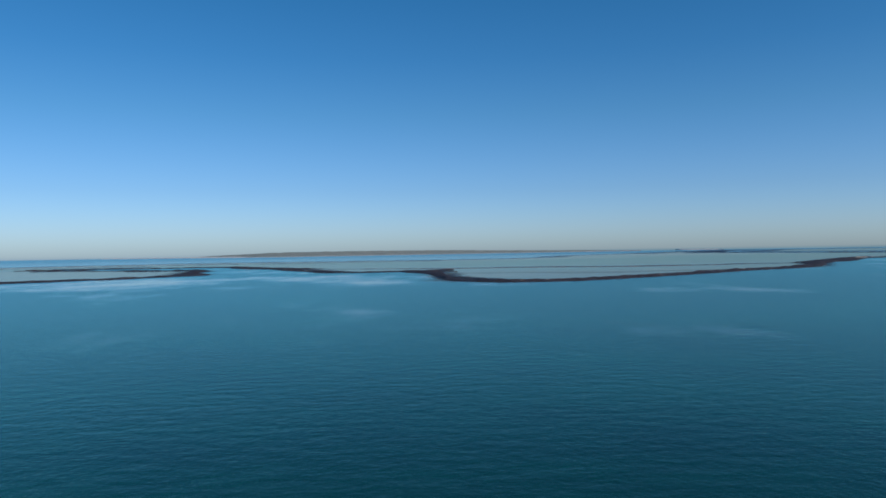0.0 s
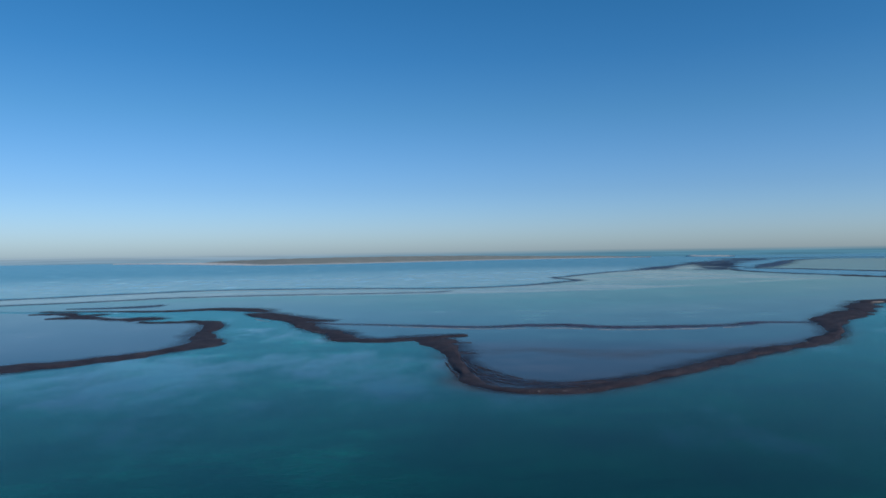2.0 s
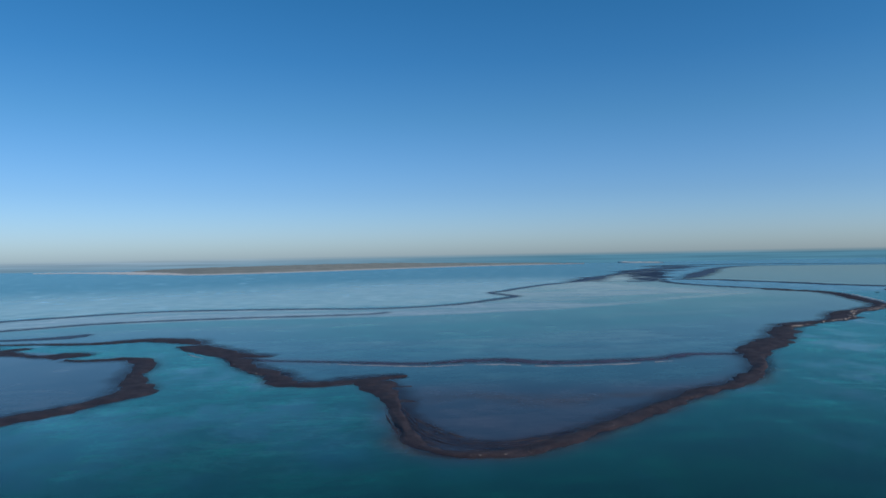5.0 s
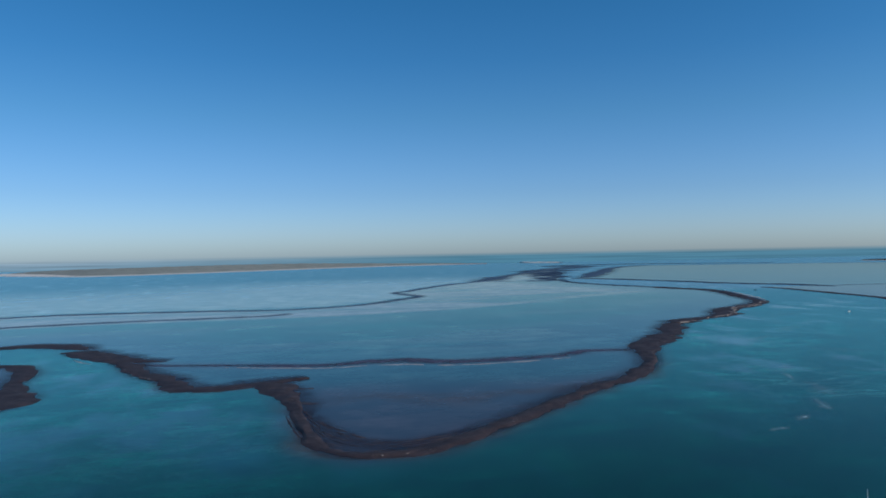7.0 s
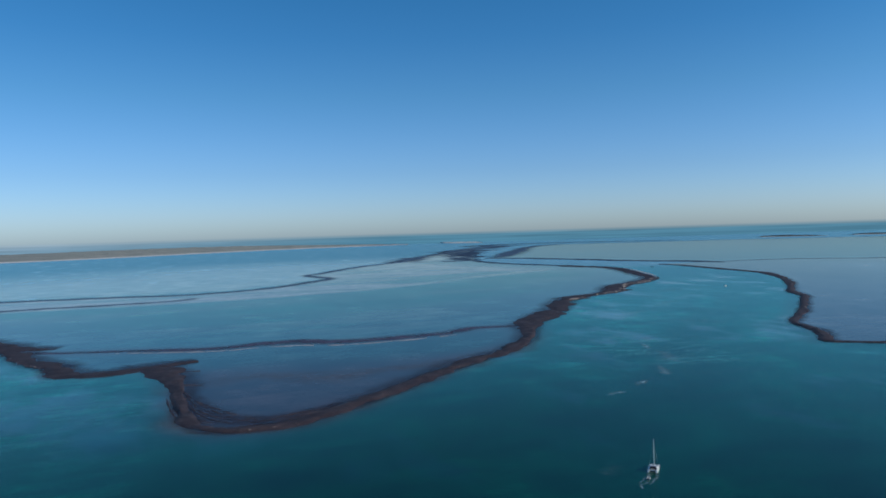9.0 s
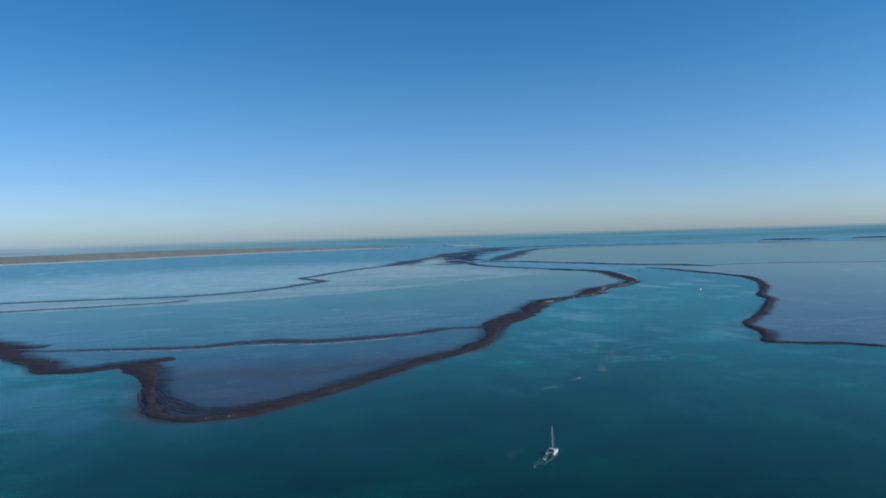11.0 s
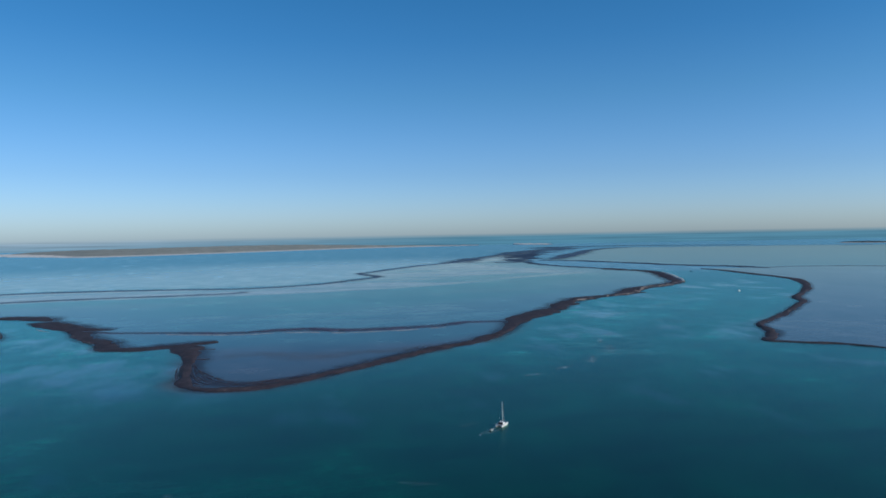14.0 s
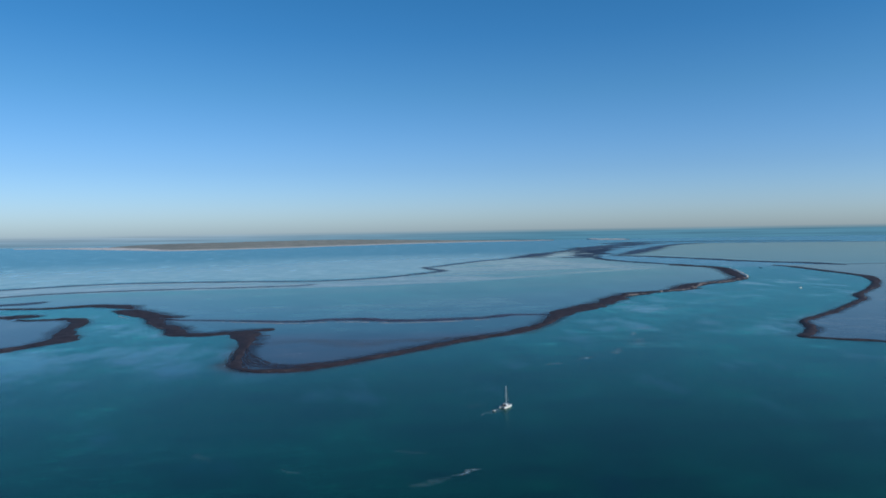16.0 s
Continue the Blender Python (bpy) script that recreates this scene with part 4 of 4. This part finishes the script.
    tube(bm, (0, 0.62, 7.4), (0, 0.5, 12.9), 0.1, 0.07, 12)
    part("mast", bm, ALU, root, "tall bare aluminium mast")
    bm = bmesh.new()
    for side in (-1, 1):
        tube(bm, (0, 0.62, 7.3), (0.65 * side, 0.5, 7.2), 0.03)
    part("spreaders", bm, ALU, root)
    bm = bmesh.new()
    tube(bm, (0, 0.55, 2.55), (0, -3.1, 2.45), 0.06)
    boom = part("boom", bm, ALU, root)
    rings = []
    for y, r in ((0.5, 0.2), (-0.6, 0.19), (-1.8, 0.15), (-2.9, 0.09)):
        rings.append([(r * 0.7 * math.cos(a), y, 2.68 + r * math.sin(a)) for a in [k * math.pi / 4 for k in range(8)]])
    bm = bmesh.new()
    loft(bm, rings)
    part("sail_cover", bm, CANVAS, boom, "furled sail under a navy cover")
    bm = bmesh.new()
    tube(bm, (0, 3.5, 1.15), (0, 0.53, 12.2), 0.018)
    part("furled_jib", bm, TUBE, root)
    bm = bmesh.new()
    for side in (-1, 1):
        tube(bm, (1.9 * side, 0.1, 1.0), (0, 0.52, 12.0), 0.006, n=5)
        tube(bm, (1.9 * side, 0.1, 1.0), (0.65 * side, 0.5, 7.2), 0.006, n=5)
    part("shrouds", bm, ALU, root)
    bm = bmesh.new()
    tube(bm, (-1.55, 3.5, 1.1), (1.55, 3.5, 1.1), 0.06)
    part("crossbeam", bm, ALU, root)
    bm = bmesh.new()
    box(bm, -1.1, 1.1, 1.5, 3.45, 0.98, 1.0, 0)
    part("trampoline", bm, NET, root, "dark net between the bows")
    bm = bmesh.new()
    box(bm, -0.9, 0.9, -3.45, -3.2, 1.3, 1.36, 0.01)
    part("stern_bench", bm, GEL, root)
    return root


def dinghy(m):
    root = tagged(new("inflatable_dinghy"), "small pale grey inflatable dinghy towed on a line", "dinghy")
    root.matrix_world = m @ Matrix.Diagonal((0.7, 0.7, 0.7, 1))
    for side in (-1, 1):
        bm = bmesh.new()
        pts = [(0.55 * side, -1.2, 0.2), (0.55 * side, 0.5, 0.22), (0.42 * side, 1.05, 0.28), (0, 1.35, 0.36)]
        for a, b in zip(pts[:-1], pts[1:]):
            tube(bm, a, b, 0.19, n=10)
        part("tube", bm, TUBE, root)
    bm = bmesh.new()
    box(bm, -0.42, 0.42, -1.1, 0.9, 0.08, 0.14, 0.01)
    part("floor_board", bm, BLACK, root)
    bm = bmesh.new()
    box(bm, -0.5, 0.5, -1.14, -1.08, 0.1, 0.5, 0.01)
    part("transom", bm, BLACK, root)
    bm = bmesh.new()
    box(bm, -0.45, 0.45, -0.3, -0.05, 0.3, 0.34, 0.01)
    part("thwart", bm, TUBE, root)
    bm = bmesh.new()
    box(bm, -0.13, 0.13, -1.4, -1.12, 0.45, 0.8, 0.05)
    tube(bm, (0, -1.25, 0.5), (0, -1.3, -0.2), 0.06)
    part("outboard_motor", bm, BLACK, root)
    return root


def motor_boat(m, hull_mat, label, cabin=True):
    root = tagged(new("motor_boat"), label, "boat")
    root.matrix_world = m
    bm = bmesh.new()
    loft(bm, hull_rings(0, 6.6, 2.3, 0.8, 0.35, 0.45, 0.9))
    part("hull", bm, hull_mat, root)
    bm = bmesh.new()
    box(bm, -0.9, 0.9, -3.0, -0.2, 0.84, 0.9, 0.01)
    part("deck", bm, TEAK, root)
    if cabin:
        bm = bmesh.new()
        loft(bm, [[(-w, y, 0.85), (-w * 0.85, y, z), (w * 0.85, y, z), (w, y, 0.85)] for y, w, z in ((-0.5, 0.9, 1.9), (0.6, 0.88, 1.95), (1.2, 0.75, 1.3), (2.2, 0.4, 1.15))])
        cab = part("cabin", bm, GEL, root)
        bm = bmesh.new()
        loft(bm, [[(-0.7, 0.72, 1.86), (0.7, 0.72, 1.86), (0.7, 0.74, 1.9), (-0.7, 0.74, 1.9)], [(-0.62, 1.2, 1.36), (0.62, 1.2, 1.36), (0.62, 1.24, 1.4), (-0.62, 1.24, 1.4)]])
        part("windscreen", bm, DARKGLASS, cab, "dark windscreen")
    else:
        bm = bmesh.new()
        box(bm, -0.4, 0.4, -0.3, 0.3, 0.85, 1.6, 0.05)
        part("console", bm, hull_mat, root)
    bm = bmesh.new()
    box(bm, -0.2, 0.2, -3.75, -3.3, 0.7, 1.3, 0.06)
    tube(bm, (0, -3.5, 0.7), (0, -3.55, -0.3), 0.08)
    part("outboard_motor", bm, BLACK, root)
    return root


CAT = (141.5, 151.0)
HEADING = -43.0
sailing_catamaran(pose(*CAT, 0.0, 0, 0, HEADING))
hd = (-math.sin(radians(HEADING)), math.cos(radians(HEADING)))
TENDER = (CAT[0] - hd[0] * 8.0 - 0.4, CAT[1] - hd[1] * 8.0)
dinghy(pose(*TENDER, 0.0, 0, 0, HEADING))
bm = bmesh.new()
tow = [(CAT[0] - hd[0] * 2.2, CAT[1] - hd[1] * 2.2, 0.5), (CAT[0] - hd[0] * 4.5, CAT[1] - hd[1] * 4.5, 0.2), (TENDER[0] + hd[0] * 1.0, TENDER[1] + hd[1] * 1.0, 0.25)]
for a, b in zip(tow[:-1], tow[1:]):
    tube(bm, a, b, 0.015, n=5)
line_me = bpy.data.meshes.new("tow_line")
bm.to_mesh(line_me)
bm.free()
line_me.materials.append(TUBE)
tagged(new("tow_line", line_me), "thin pale rope from stern to dinghy", "rope")
motor_boat(pose(588, 652, 0, 0, 0, -70) @ Matrix.Scale(0.6, 4), GEL, "small white cabin motor boat anchored in the channel")
motor_boat(pose(769, 1055, 0, 0, 0, 60) @ Matrix.Scale(0.75, 4), DARKHULL, "small dark open motor boat in the channel", False)


# ---- foam on the water ----
def foam(pts, label="thin white foam streak drifting on the water", dense=0.55):
    c = spline(pts, 0.8)
    tan = np.gradient(c[:, :2], axis=0)
    tan /= np.maximum(np.linalg.norm(tan, axis=1), 1e-6)[:, None]
    verts, faces, veils = [], [], []
    last = len(c) - 1
    for i, (x, y, w) in enumerate(c):
        k = 1.15 * w * (0.7 + 0.9 * abs(nz(x / 3, y / 3, 2)))
        sx, sy = 1.6 * nz(x / 5, y / 5, 9), 1.6 * nz(x / 5, y / 5, 14)
        ends = math.sin(math.pi * i / last) ** 0.7 if 0 < i < last else 0.0
        for u in (-1, -0.4, 0, 0.4, 1):
            verts.append((x + sx - tan[i, 1] * k * u, y + sy + tan[i, 0] * k * u, 0.03))
            veils.append(dense * ends * (1 - abs(u)) * (0.5 + abs(nz(x / 4, y / 4, 7)) * 1.5))
        if i:
            for q in range(4):
                a = (i - 1) * 5 + q
                faces.append((a, a + 1, a + 6, a + 5))
    ob = mesh_object("foam_streak", verts, faces, FOAM)
    ob.data.attributes.new("veil", "FLOAT", "POINT").data.foreach_set("value", veils)
    return tagged(ob, label, "foam", "foam streaks in the channel")


for run, dense in ((((271, 350, 1.2), (267, 338, 2.4), (262, 330, 1.2)), 0.8), (((264, 322, 3), (259, 306, 5), (250, 290, 4)), 0.3),
                   (((238, 284, 2), (232, 272, 3.2), (227, 262, 2)), 0.5), (((213, 257, 1.4), (207, 254, 2.4), (201, 250, 1.2)), 0.6),
                   (((191, 242, 1.2), (186, 241, 2), (180, 239, 1)), 0.8), (((135, 158, 2), (130, 156, 4), (125, 153, 2)), 0.1),
                   (((110, 72, 0.9), (115, 75, 1.5), (120, 77, 0.7)), 0.95), (((97, 64, 1.6), (104, 67, 2.6), (110, 71, 1.6)), 0.2),
                   (((28, 106, 1.8), (31, 101, 3), (34, 96, 1.5)), 0.16), (((94, 98, 1.2), (99, 96, 2), (105, 94, 1)), 0.14),
                   (((58, 85, 0.6), (61, 83, 1.2), (65, 81, 0.6)), 0.25), (((290, 372, 3), (284, 362, 5), (274, 352, 3)), 0.25),
                   (((350, 432, 4), (368, 418, 6), (380, 404, 4)), 0.25), (((246, 300, 2), (252, 292, 3), (256, 284, 2)), 0.4),
                   (((400, 520, 6), (425, 540, 9), (452, 552, 6)), 0.22), (((330, 470, 5), (352, 486, 8), (378, 498, 5)), 0.22),
                   (((480, 640, 7), (505, 650, 10), (540, 662, 7)), 0.2)):
    foam(run, dense=0.75 * dense)
for side in (-1, 1):
    px, py = hd[1] * 0.9 * side, -hd[0] * 0.9 * side
    foam(((CAT[0] + px - hd[0] * 2.0, CAT[1] + py - hd[1] * 2.0, 0.5), (CAT[0] + px - hd[0] * 5, CAT[1] + py - hd[1] * 5, 0.55),
          (CAT[0] + px * 1.1 - hd[0] * 13, CAT[1] + py * 1.1 - hd[1] * 12, 0.35)), "thin wake behind the catamaran", 0.6)
foam(((TENDER[0] - hd[0] * 0.8, TENDER[1] - hd[1] * 0.8, 0.6), (TENDER[0] - hd[0] * 3, TENDER[1] - hd[1] * 3, 0.8),
      (TENDER[0] - hd[0] * 8 - 1, TENDER[1] - hd[1] * 8, 0.4)), "thin wake behind the dinghy", 0.5)
